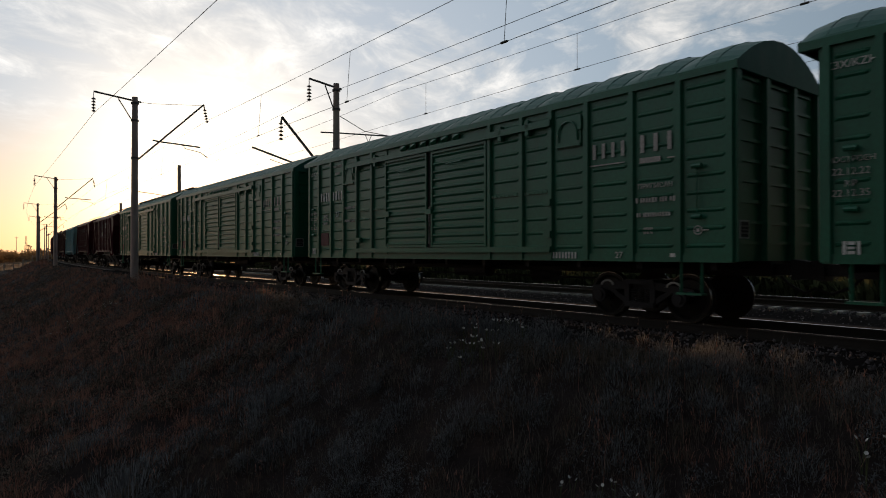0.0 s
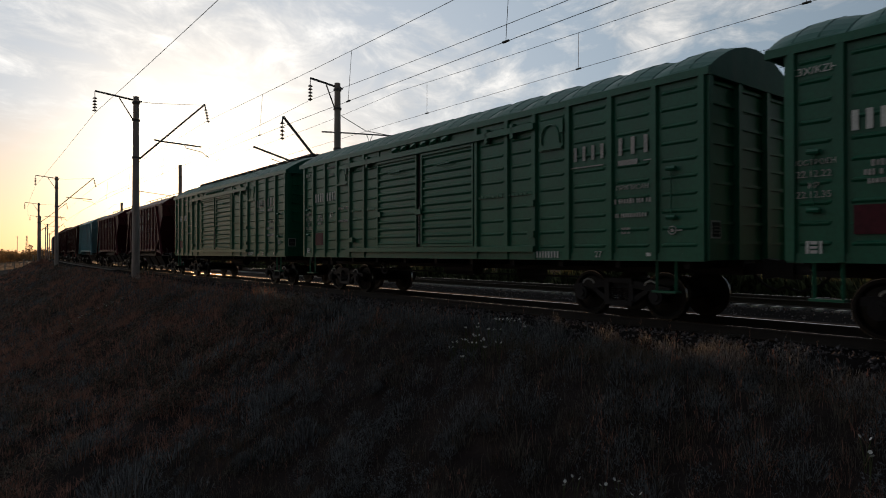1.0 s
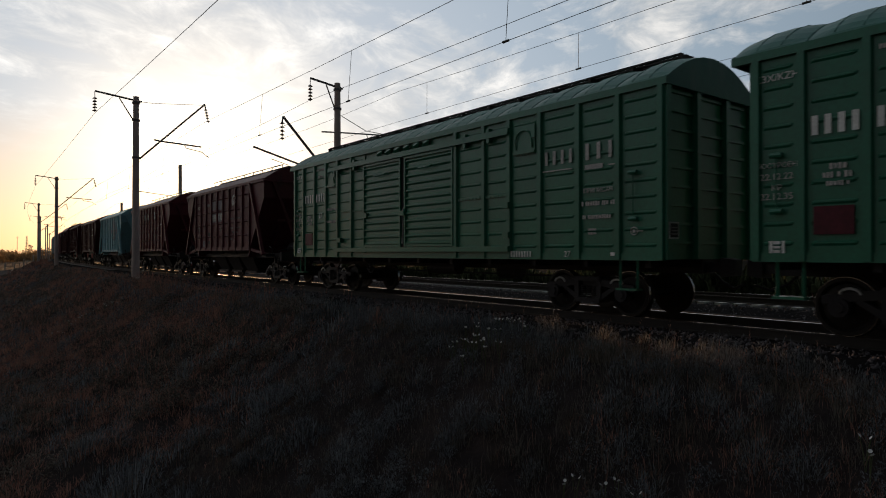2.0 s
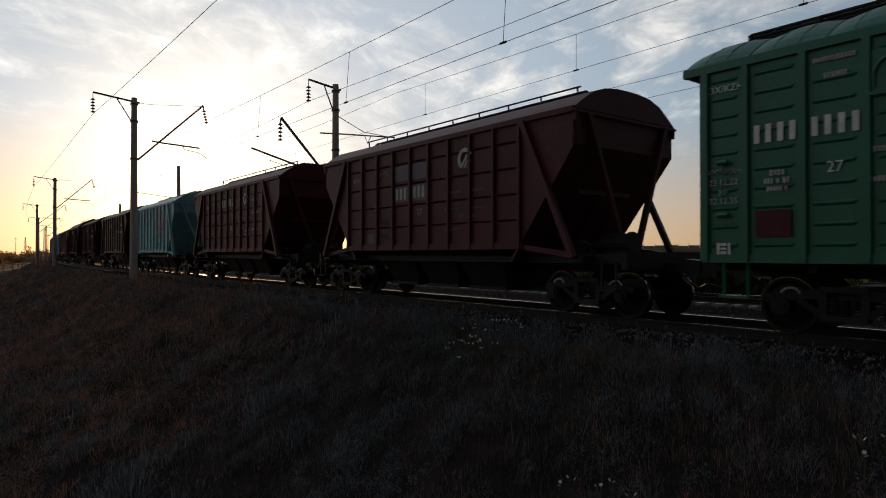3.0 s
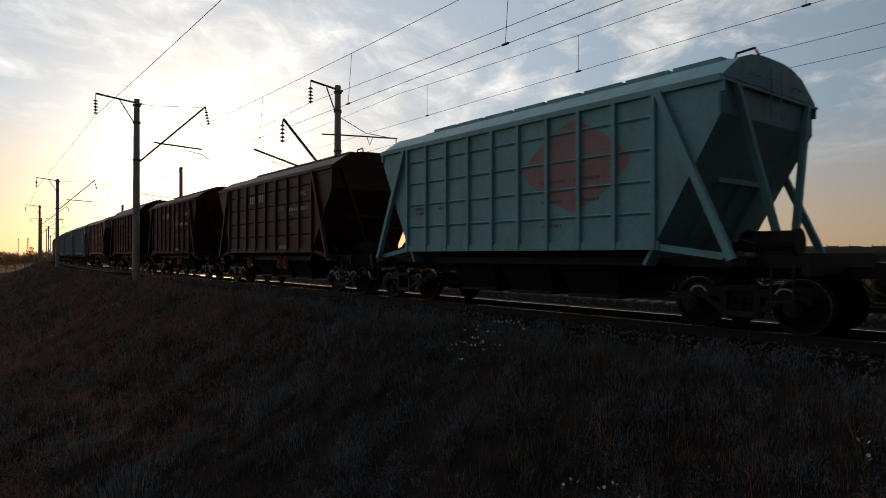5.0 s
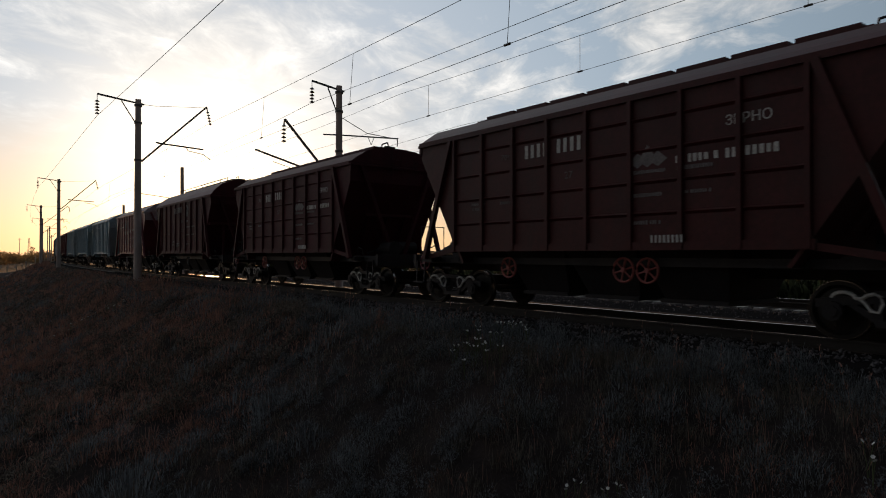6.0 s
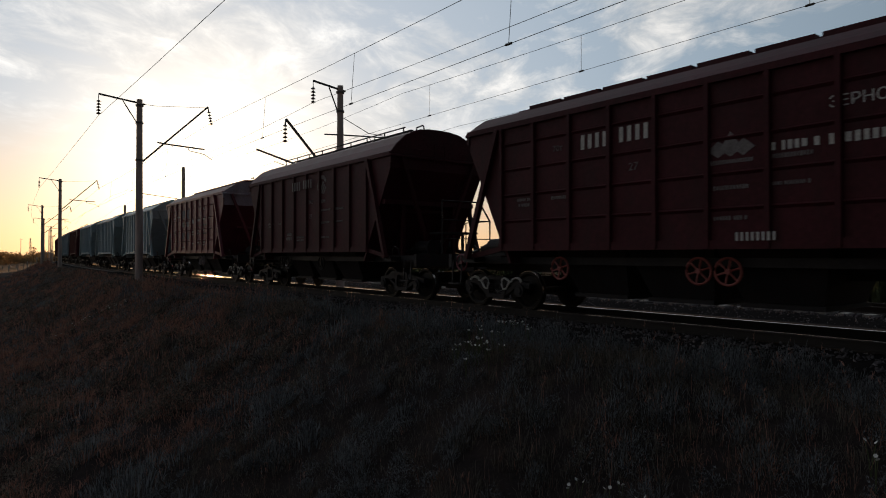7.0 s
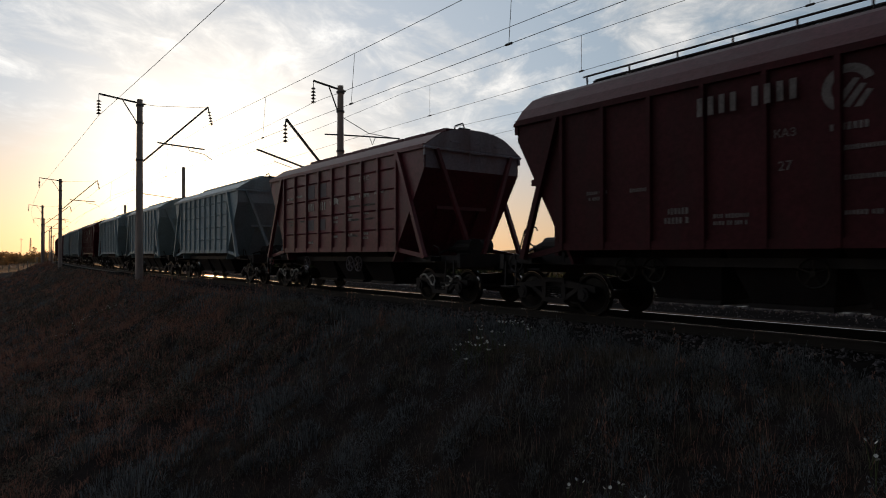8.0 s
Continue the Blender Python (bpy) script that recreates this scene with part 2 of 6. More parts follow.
class Geo:
    """Collects vertices and faces of one mesh."""

    def __init__(self):
        self.v, self.f = [], []

    def add(self, pts, faces):
        n = len(self.v)
        self.v += [tuple(p) for p in pts]
        self.f += [tuple(i + n for i in f) for f in faces]
        return self

    def box(self, x0, x1, y0, y1, z0, z1):
        p = [(x, y, z) for z in (z0, z1) for y in (y0, y1) for x in (x0, x1)]
        return self.add(p, [(0, 2, 3, 1), (4, 5, 7, 6), (0, 1, 5, 4), (2, 6, 7, 3), (0, 4, 6, 2), (1, 3, 7, 5)])

    def prism(self, ring_a, ring_b):
        """A solid between two rings with the same number of points."""
        n = len(ring_a)
        faces = [(i, (i + 1) % n, n + (i + 1) % n, n + i) for i in range(n)]
        faces += [tuple(range(n))[::-1], tuple(range(n, 2 * n))]
        return self.add(list(ring_a) + list(ring_b), faces)

    def tube(self, a, b, ra, rb=None, n=8):
        a, b = Vector(a), Vector(b)
        rb = ra if rb is None else rb
        d = (b - a).normalized()
        e = d.orthogonal().normalized()
        g = d.cross(e)
        ring = lambda c, r: [c + (e * math.cos(2 * math.pi * i / n) + g * math.sin(2 * math.pi * i / n)) * r for i in range(n)]
        return self.prism(ring(a, ra), ring(b, rb))

    def beam(self, a, b, w, hgt, up=(0, 0, 1)):
        """A bar of rectangular section from a to b."""
        a, b = Vector(a), Vector(b)
        d = (b - a).normalized()
        s = d.cross(Vector(up))
        s = (s if s.length > 1e-3 else d.orthogonal()).normalized()
        u = s.cross(d)
        ring = lambda c: [c + s * w / 2 * i + u * hgt / 2 * j for i, j in ((-1, -1), (1, -1), (1, 1), (-1, 1))]
        return self.prism(ring(a), ring(b))

    def path(self, pts, r, n=6):
        """A round bar or wire through the points, in one piece."""
        pts = [Vector(p) for p in pts]
        rings = []
        for i, p in enumerate(pts):
            d = (pts[min(i + 1, len(pts) - 1)] - pts[max(i - 1, 0)]).normalized()
            e = d.cross(Vector((0, 0, 1)))
            e = (e if e.length > 1e-3 else d.orthogonal()).normalized()
            g = d.cross(e)
            rings.append([p + (e * math.cos(2 * math.pi * k / n) + g * math.sin(2 * math.pi * k / n)) * r for k in range(n)])
        vs = [v for ring in rings for v in ring]
        fs = [(i * n + k, i * n + (k + 1) % n, (i + 1) * n + (k + 1) % n, (i + 1) * n + k) for i in range(len(pts) - 1) for k in range(n)]
        fs += [tuple(range(n))[::-1], tuple(range(len(vs) - n, len(vs)))]
        return self.add(vs, fs)

    def lathe(self, profile, n=24, axis="y"):
        """Rings of (radius, place) along an axis through the origin."""
        vs = []
        for r, p in profile:
            for i in range(n):
                a = 2 * math.pi * i / n
                vs.append((r * math.cos(a), p, r * math.sin(a)) if axis == "y" else (r * math.cos(a), r * math.sin(a), p))
        fs = [(j * n + i, j * n + (i + 1) % n, (j + 1) * n + (i + 1) % n, (j + 1) * n + i) for j in range(len(profile) - 1) for i in range(n)]
        fs += [tuple(range(n)), tuple(range(len(vs) - n, len(vs)))[::-1]]
        return self.add(vs, fs)

    def mesh(self, name, mat, fix=True):
        me = bpy.data.meshes.new(name)
        me.from_pydata(self.v, [], self.f)
        if fix:
            bm = bmesh.new()
            bm.from_mesh(me)
            bmesh.ops.recalc_face_normals(bm, faces=bm.faces)
            bm.to_mesh(me)
            bm.free()
        me.materials.append(mat)
        return me


def part(name, geo, mat, parent, label=""):
    ob = new(name, geo.mesh(name, mat) if isinstance(geo, Geo) else geo)
    ob.parent = parent
    return tagged(ob, label)


def thing(name, label, category, group="", kind="", m=None):
    ob = tagged(new(name), label, category, group, kind)
    ob.matrix_basis = m or Matrix()
    return ob


# ---- the line of the track ----
TRACK_FROM, TRACK_TURN, RADIUS = 12.26, radians(38.63), 1382.6
ACROSS = Vector((math.cos(TRACK_TURN), math.sin(TRACK_TURN), 0))
ALONG = Vector((-math.sin(TRACK_TURN), math.cos(TRACK_TURN), 0))


def line_at(s, off=0.0, z=0.0):
    """A place s metres along the curved line, off metres beyond it as seen from the camera."""
    a = s / RADIUS
    c = ACROSS * TRACK_FROM + ALONG * (RADIUS * math.sin(a)) + ACROSS * (RADIUS * (1 - math.cos(a)))
    n = ACROSS * math.cos(a) - ALONG * math.sin(a)
    return c + n * off + Vector((0, 0, z))


def line_pose(s, off=0.0, z=0.0):
    """Pose with x against the growing s (the way the train runs) and -y towards the camera."""
    p = line_at(s, off, z)
    return pose(p.x, p.y, p.z, 0, 0, math.degrees(TRACK_TURN - s / RADIUS) - 90)


SECOND = 7.72  # the second track lies this far beyond the first

# ---- ground and track ----


def ground_height(x, y):
    """Embankment with two tracks on it, falling to the plain on both sides; numpy arrays."""
    c = ACROSS * (TRACK_FROM + RADIUS)
    off = RADIUS - np.hypot(x - c.x, y - c.y)
    near = np.clip(-off - 4.4, 0, 400) / 1.85
    far = np.clip(off - SECOND - 4.4, 0, 400) / 1.85
    drop = np.maximum(near, far)
    drop = 4.3 * np.tanh(drop / 4.3 * (1 + 0.15 * np.clip(drop / 4.3, 0, 1)))
    z = -0.42 - drop
    lump = 0.09 * np.sin(x * 0.9 + 1.3 * np.sin(y * 0.31)) * np.sin(y * 0.77 + np.sin(x * 0.43)) + 0.05 * np.sin(x * 2.3 + y * 1.1) * np.sin(y * 1.9 - x * 0.6)
    out = np.clip((np.abs(off - SECOND / 2) - SECOND / 2 - 2.4) / 1.5, 0, 1)
    rise = np.clip((off - 50) / 75, 0, 1)
    z = z + 7.6 * rise * rise * (3 - 2 * rise)
    return z + lump * out * (1 + drop * 0.35)


def build_ground():
    def axis(lo, hi, fine, step):
        a, v = list(np.arange(lo, hi, step)), []
        d, p = step, lo
        while p > -4500:
            d *= 1.28
            p -= d
            v.append(p)
        d, p, w = step, a[-1], []
        while p < 4500:
            d *= 1.28
            p += d
            w.append(p)
        return np.array(v[::-1] + a + w)
    xs, ys = axis(-70, 45, 0, 0.55), axis(-25, 100, 0, 0.55)
    X, Y = np.meshgrid(xs, ys)
    Z = ground_height(X, Y)
    n, m = len(xs), len(ys)
    v = np.stack([X, Y, Z], -1).reshape(-1, 3)
    i = np.arange(n * m).reshape(m, n)
    f = np.stack([i[:-1, :-1], i[:-1, 1:], i[1:, 1:], i[1:, :-1]], -1).reshape(-1, 4)
    me = bpy.data.meshes.new("ground")
    me.from_pydata(v.tolist(), [], f.tolist())
    me.polygons.foreach_set("use_smooth", [True] * len(me.polygons))
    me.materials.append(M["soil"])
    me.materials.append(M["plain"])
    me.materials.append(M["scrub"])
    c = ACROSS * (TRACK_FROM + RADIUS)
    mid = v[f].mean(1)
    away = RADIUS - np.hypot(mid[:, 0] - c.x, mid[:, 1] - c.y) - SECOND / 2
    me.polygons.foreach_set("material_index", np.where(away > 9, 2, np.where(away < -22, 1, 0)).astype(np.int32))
    tagged(new("ground", me), "dry grassy railway embankment falling to a steppe plain", "ground", kind="structure")


S_FROM, S_TO = -45, 330


def sweep(name, profile, mat, off, label, category, step=4.0, kind="structure", parent=None):
    """A section of (off, z) points carried along the line."""
    ss = np.arange(S_FROM, S_TO, step)
    vs = [line_at(float(s), off + o, z) for s in ss for o, z in profile]
    k = len(profile)
    fs = [(j * k + i, j * k + (i + 1) % k, (j + 1) * k + (i + 1) % k, (j + 1) * k + i) for j in range(len(ss) - 1) for i in range(k)]
    fs += [tuple(range(k)), tuple(range(len(vs) - k, len(vs)))[::-1]]
    g = Geo()
    g.add(vs, fs)
    ob = new(name, g.mesh(name, mat))
    if parent:
        ob.parent = parent
        return tagged(ob, label)
    return tagged(ob, label, category, kind=kind)


def build_track(number, off):
    # smooth bed; the stones' self-shading is put into its dark colour
    sweep("ballast_bed_%d" % number, [(-2.75, -0.60), (-1.7, -0.20), (1.7, -0.20), (2.75, -0.60)] if number == 1 else [(-2.75, -0.60), (-1.75, -0.25), (1.75, -0.25), (2.75, -0.60)], M["ballast"], off, "crushed stone ballast bed under the track, coloured dark as the shade between stones", "ballast")
    for side in (-1, 1):
        r = thing("rail", "worn steel rail with a bright polished head", "rail", "rails of track %d" % number)
        c = off + side * 0.797
        sweep("head", [(o, z + 0.001 + 0.05 * side * o) for o, z in ((-0.016, -0.012), (-0.020, 0.0), (0.0, 0.0003), (0.020, 0.0), (0.016, -0.012))], M["rail"], c, "polished running strip", "", 3.0, "", r)
        sweep("head_side", [(-0.037, -0.040), (-0.037, -0.010), (-0.027, -0.002), (0.027, -0.002), (0.037, -0.010), (0.037, -0.040)], M["rail_side"], c, "rusty rail head", "", 3.0, "", r)
        sweep("web", [(-0.075, -0.18), (-0.075, -0.168), (-0.012, -0.15), (-0.012, -0.038), (0.012, -0.038), (0.012, -0.15), (0.075, -0.168), (0.075, -0.18)], M["rail_side"], c, "rusty web and foot", "", 3.0, "", r)


build_ground()
build_track(1, 0)
build_track(2, SECOND)

# ---- wagons ----
SPEED = 16.69


def bogie(parent, x, white=False, style=0):
    """A two-axle freight bogie: side frames, bolster, springs, wheelsets."""
    made = []
    b = part("bogie", Geo().box(x - 0.22, x + 0.22, -1.0, 1.0, 0.50, 0.80), M["chassis"], parent, "black cast steel bogie")
    for sy in (-1, 1):
        y = sy * 1.03
        g = Geo()
        for sx in (-1, 1):
            g.prism([(x + sx * 0.30, y - 0.07, 0.78), (x + sx * 1.20, y - 0.07, 0.66), (x + sx * 1.20, y - 0.07, 0.52), (x + sx * 0.36, y - 0.07, 0.62)],
                    [(x + sx * 0.30, y + 0.07, 0.78), (x + sx * 1.20, y + 0.07, 0.66), (x + sx * 1.20, y + 0.07, 0.52), (x + sx * 0.36, y + 0.07, 0.62)])
            g.prism([(x + sx * 0.30, y - 0.06, 0.28), (x + sx * 0.72, y - 0.06, 0.56), (x + sx * 0.62, y - 0.06, 0.60), (x + sx * 0.20, y - 0.06, 0.36)],
                    [(x + sx * 0.30, y + 0.06, 0.28), (x + sx * 0.72, y + 0.06, 0.56), (x + sx * 0.62, y + 0.06, 0.60), (x + sx * 0.20, y + 0.06, 0.36)])
            g.box(x + sx * 0.30 - 0.06, x + sx * 0.30 + 0.06, y - 0.08, y + 0.08, 0.30, 0.78)
        g.box(x - 0.34, x + 0.34, y - 0.10, y + 0.10, 0.26, 0.36)
        g.box(x - 0.34, x + 0.34, y - 0.10, y + 0.10, 0.72, 0.82)
        part("side_frame", g, M["chassis"], b)
        g = Geo()
        for k in (-0.16, 0, 0.16):
            for z in np.arange(0.37, 0.6, 0.045):
                g.tube((x + k, y, z), (x + k, y, z + 0.022), 0.075, n=8)
        tagged(part("spring_set", g, M["chassis"], b), kind="stuff")
        for sx in (-1, 1):
            g = Geo().tube((x + sx * 0.925, y - 0.10, 0.475), (x + sx * 0.925, y + 0.16 * sy - 0.0, 0.475), 0.155, n=14)
            g.tube((x + sx * 0.925, y, 0.475), (x + sx * 0.925, y + 0.19 * sy, 0.475), 0.09, n=10)
            part("axle_box", g, M["chassis"], b)
            if white and sy < 0:
                yy = y - 0.085
                w = 0.16 if white > 1 else 0.14
                pts = [(x + sx * 0.78 + w * math.cos(a) * 1.05, yy, 0.68 + 0.10 * math.sin(a)) for a in np.linspace(0.05, math.pi - 0.05, 9)]
                g = Geo().path(pts, 0.032 if white > 1 else 0.022, 5)
                if white > 1:
                    q = [(0.76, 0.62), (0.66, 0.60), (0.56, 0.68), (0.44, 0.72), (0.34, 0.66), (0.32, 0.52), (0.38, 0.34), (0.50, 0.36), (0.60, 0.52), (0.68, 0.60)]
                    g.path([(x + sx * (qx * 0.85 - 0.03), yy, qz * 0.75 + 0.23) for qx, qz in q], 0.03, 5)
                part("painted_rim_mark", g, M["chalk"], b, "hand-painted white edge on the frame")
    for sx in (-1, 1):
        ws = new("wheelset", WHEELSET[0])
        ws.parent = parent
        ws.location = (x + sx * 0.925, 0, 0.475)
        for sy in (-1, 1):
            ring = part("tread", WHEELSET[1], M["tread"], ws, "polished wheel tread")
            ring.location = (0, sy * 0.81, 0)
        made.append(ws)
    return made


def wheel_mesh():
    g = Geo()
    for sy in (-1, 1):
        prof = [(0.10, 0.715), (0.12, 0.69), (0.36, 0.735), (0.40, 0.725), (0.472, 0.725), (0.505, 0.732), (0.505, 0.752), (0.476, 0.765), (0.470, 0.86), (0.41, 0.862), (0.36, 0.80), (0.13, 0.845), (0.12, 0.90), (0.09, 0.905)]
        g.lathe([(r, p * sy) for r, p in prof], 32)
    g.tube((0, -1.1, 0), (0, 1.1, 0), 0.075, n=12)
    # hub lines and a chalk mark turn with the wheel
    for sy in (-1, 1):
        for k in range(4):
            a = k * math.pi / 2
            g.tube((0.25 * math.cos(a), 0.84 * sy, 0.25 * math.sin(a)), (0.25 * math.cos(a), 0.80 * sy, 0.25 * math.sin(a)), 0.03, n=6)
    return g.mesh("wheelset", M["wheel"])


def tread_mesh():
    """A thin ring round the wheel, open in the middle."""
    n, prof = 32, ((0.468, -0.040), (0.4775, -0.040), (0.4735, 0.040), (0.464, 0.040))
    vs = [(r * math.cos(2 * math.pi * i / n), p, r * math.sin(2 * math.pi * i / n)) for r, p in prof for i in range(n)]
    fs = [(j * n + i, j * n + (i + 1) % n, (j + 1) % 4 * n + (i + 1) % n, (j + 1) % 4 * n + i) for j in range(4) for i in range(n)]
    return Geo().add(vs, fs).mesh("tread", M["tread"])


WHEELSET = [wheel_mesh(), tread_mesh()]


def coupler(parent, x, sx):
    g = Geo()
    g.box(min(x, x + sx * 0.65), max(x, x + sx * 0.65), -0.09, 0.09, 0.95, 1.15)
    g.prism([(x + sx * 0.50, -0.20, 0.86), (x + sx * 0.50, 0.22, 0.86), (x + sx * 0.50, 0.22, 1.24), (x + sx * 0.50, -0.20, 1.24)],
            [(x + sx * 0.80, -0.16, 0.90), (x + sx * 0.80, 0.10, 0.90), (x + sx * 0.80, 0.10, 1.20), (x + sx * 0.80, -0.16, 1.20)])
    part("coupler", g, M["chassis"], parent, "black automatic coupler")
    g = Geo().path([(x, 0.35, 1.0), (x + sx * 0.25, 0.34, 0.75), (x + sx * 0.55, 0.25, 0.62), (x + sx * 0.8, 0.12, 0.72)], 0.03)
    part("brake_hose", g, M["chassis"], parent)


def writing(parent, text, x, z, size, mat, y, bold=0.0):
    """Letters set on the near side wall, centred at x, z; read from the camera's side."""
    cu = bpy.data.curves.new("writing", "FONT")
    cu.body, cu.size, cu.extrude, cu.offset = text, size, 0.004, bold
    cu.align_x, cu.align_y, cu.resolution_u = "CENTER", "CENTER", 2
    tmp = new("writing", cu)
    me = bpy.data.meshes.new_from_object(tmp.evaluated_get(bpy.context.evaluated_depsgraph_get()))
    bpy.data.objects.remove(tmp)
    me.materials.clear()
    me.materials.append(mat)
    ob = new("writing", me)
    ob.parent = parent
    ob.matrix_basis = pose(x, y, z, 90, 0, 0)
    return tagged(ob, "painted lettering")


def bars(parent, cells, mat, y, name="small_lettering", label="white painted marks"):
    """Plain bars (x, z, width, height) on the near side wall."""
    if name == "painted_number":
        for x, z, w, hgt in cells:
            part("number_bar", Geo().box(x - w / 2, x + w / 2, y - 0.004, y + 0.004, z - hgt / 2, z + hgt / 2), mat, parent)
        return None
    g = Geo()
    for x, z, w, hgt in cells:
        g.box(x - w / 2, x + w / 2, y - 0.004, y + 0.004, z - hgt / 2, z + hgt / 2)
    return tagged(part(name, g, mat, parent, label), kind="stuff" if name == "small_lettering" else "")


def digit_cells(x, z, count, size):
    """Upright plain bars standing for a row of characters."""
    return [(x + (i - (count - 1) / 2) * size * 0.62, z, size * 0.30, size) for i in range(count)]


def word_cells(x, z, width, height, seed):
    """A line of small unreadable characters."""
    rr, out, p = random.Random(seed), [], x - width / 2
    while p < x + width / 2:
        w = height * rr.uniform(0.35, 0.6)
        out.append((p + w / 2, z, w * 0.8, height * rr.uniform(0.75, 1.0)))
        p += w + height * 0.14 + (height * 0.4 if rr.random() < 0.12 else 0)
    return out


BOX_POSTS = (-7.05, -6.15, -5.28, -4.43, -3.50, 1.95, 3.05, 3.95, 4.94, 6.04, 7.05)
BOX_SILL, BOX_EAVE, BOX_TOP = 1.21, 4.54, 5.24
HALF = 1.68


def ribbed_panel(x0, x1, y, z0, z1, ribs, inset, deep, height=0.05):
    """A wall sheet with horizontal ribs pressed out of its outer face (towards -y), in one piece."""
    cols = [(x0, 0), (x0 + inset, 0), (x0 + inset + 0.05, 1), (x1 - inset - 0.05, 1), (x1 - inset, 0), (x1, 0)]
    rows = [(z0, 0)]
    for i in range(ribs):
        z = z0 + (i + 0.5) * (z1 - z0) / ribs
        rows += [(z - height, 0), (z - height * 0.3, 1), (z + height * 0.1, 1), (z + height * 0.5, 0)]
    rows.append((z1, 0))
    vs = [(x, y - deep * a * b, z) for z, b in rows for x, a in cols]
    k, m = len(cols), len(rows)
    fs = [(j * k + i, j * k + i + 1, (j + 1) * k + i + 1, (j + 1) * k + i) for j in range(m - 1) for i in range(k - 1)]
    n = len(vs)
    vs += [(x0, y + 0.03, z0), (x1, y + 0.03, z0), (x1, y + 0.03, z1), (x0, y + 0.03, z1)]
    fs += [(n, n + 3, n + 2, n + 1), (n, n + 1) + tuple(range(k - 1, -1, -1)), (n + 2, n + 3) + tuple(range((m - 1) * k, m * k))]
    fs += [(n + 3, n) + tuple(j * k for j in range(m)), (n + 1, n + 2) + tuple(j * k + k - 1 for j in range(m - 1, -1, -1))]
    return Geo().add(vs, fs)


def roof_arch(g, x0, x1, half, eave, top, panels, pillow, n=14, thick=0.03):
    """An arched sheet roof with a pillow in each panel."""
    xs = []
    for i in range(panels):
        for k in range(6):
            xs.append((x0 + (x1 - x0) * (i + k / 6) / panels, pillow * math.sin(math.pi * k / 6)))
    xs.append((x1, 0.0))
    vs, fs = [], []
    for x, up in xs:
        for j in range(n + 1):
            a = math.pi * j / n
            c = math.cos(a)
            zz = eave + (top - eave) * (1 - c * c)
            vs.append((x, -half * c, zz + up * min(1.0, 2.2 * math.sin(a))))
    k = n + 1
    for i in range(len(xs) - 1):
        for j in range(n):
            fs.append((i * k + j, i * k + j + 1, (i + 1) * k + j + 1, (i + 1) * k + j))
    fs.append(tuple(range(k)))
    fs.append(tuple(range(len(vs) - k, len(vs)))[::-1])
    fs += [tuple(i * k for i in range(len(xs)))[::-1] + tuple(i * k + n for i in range(len(xs)))]
    return g.add(vs, fs[:-1] + [(0, (len(xs) - 1) * k, (len(xs) - 1) * k + n, n)])


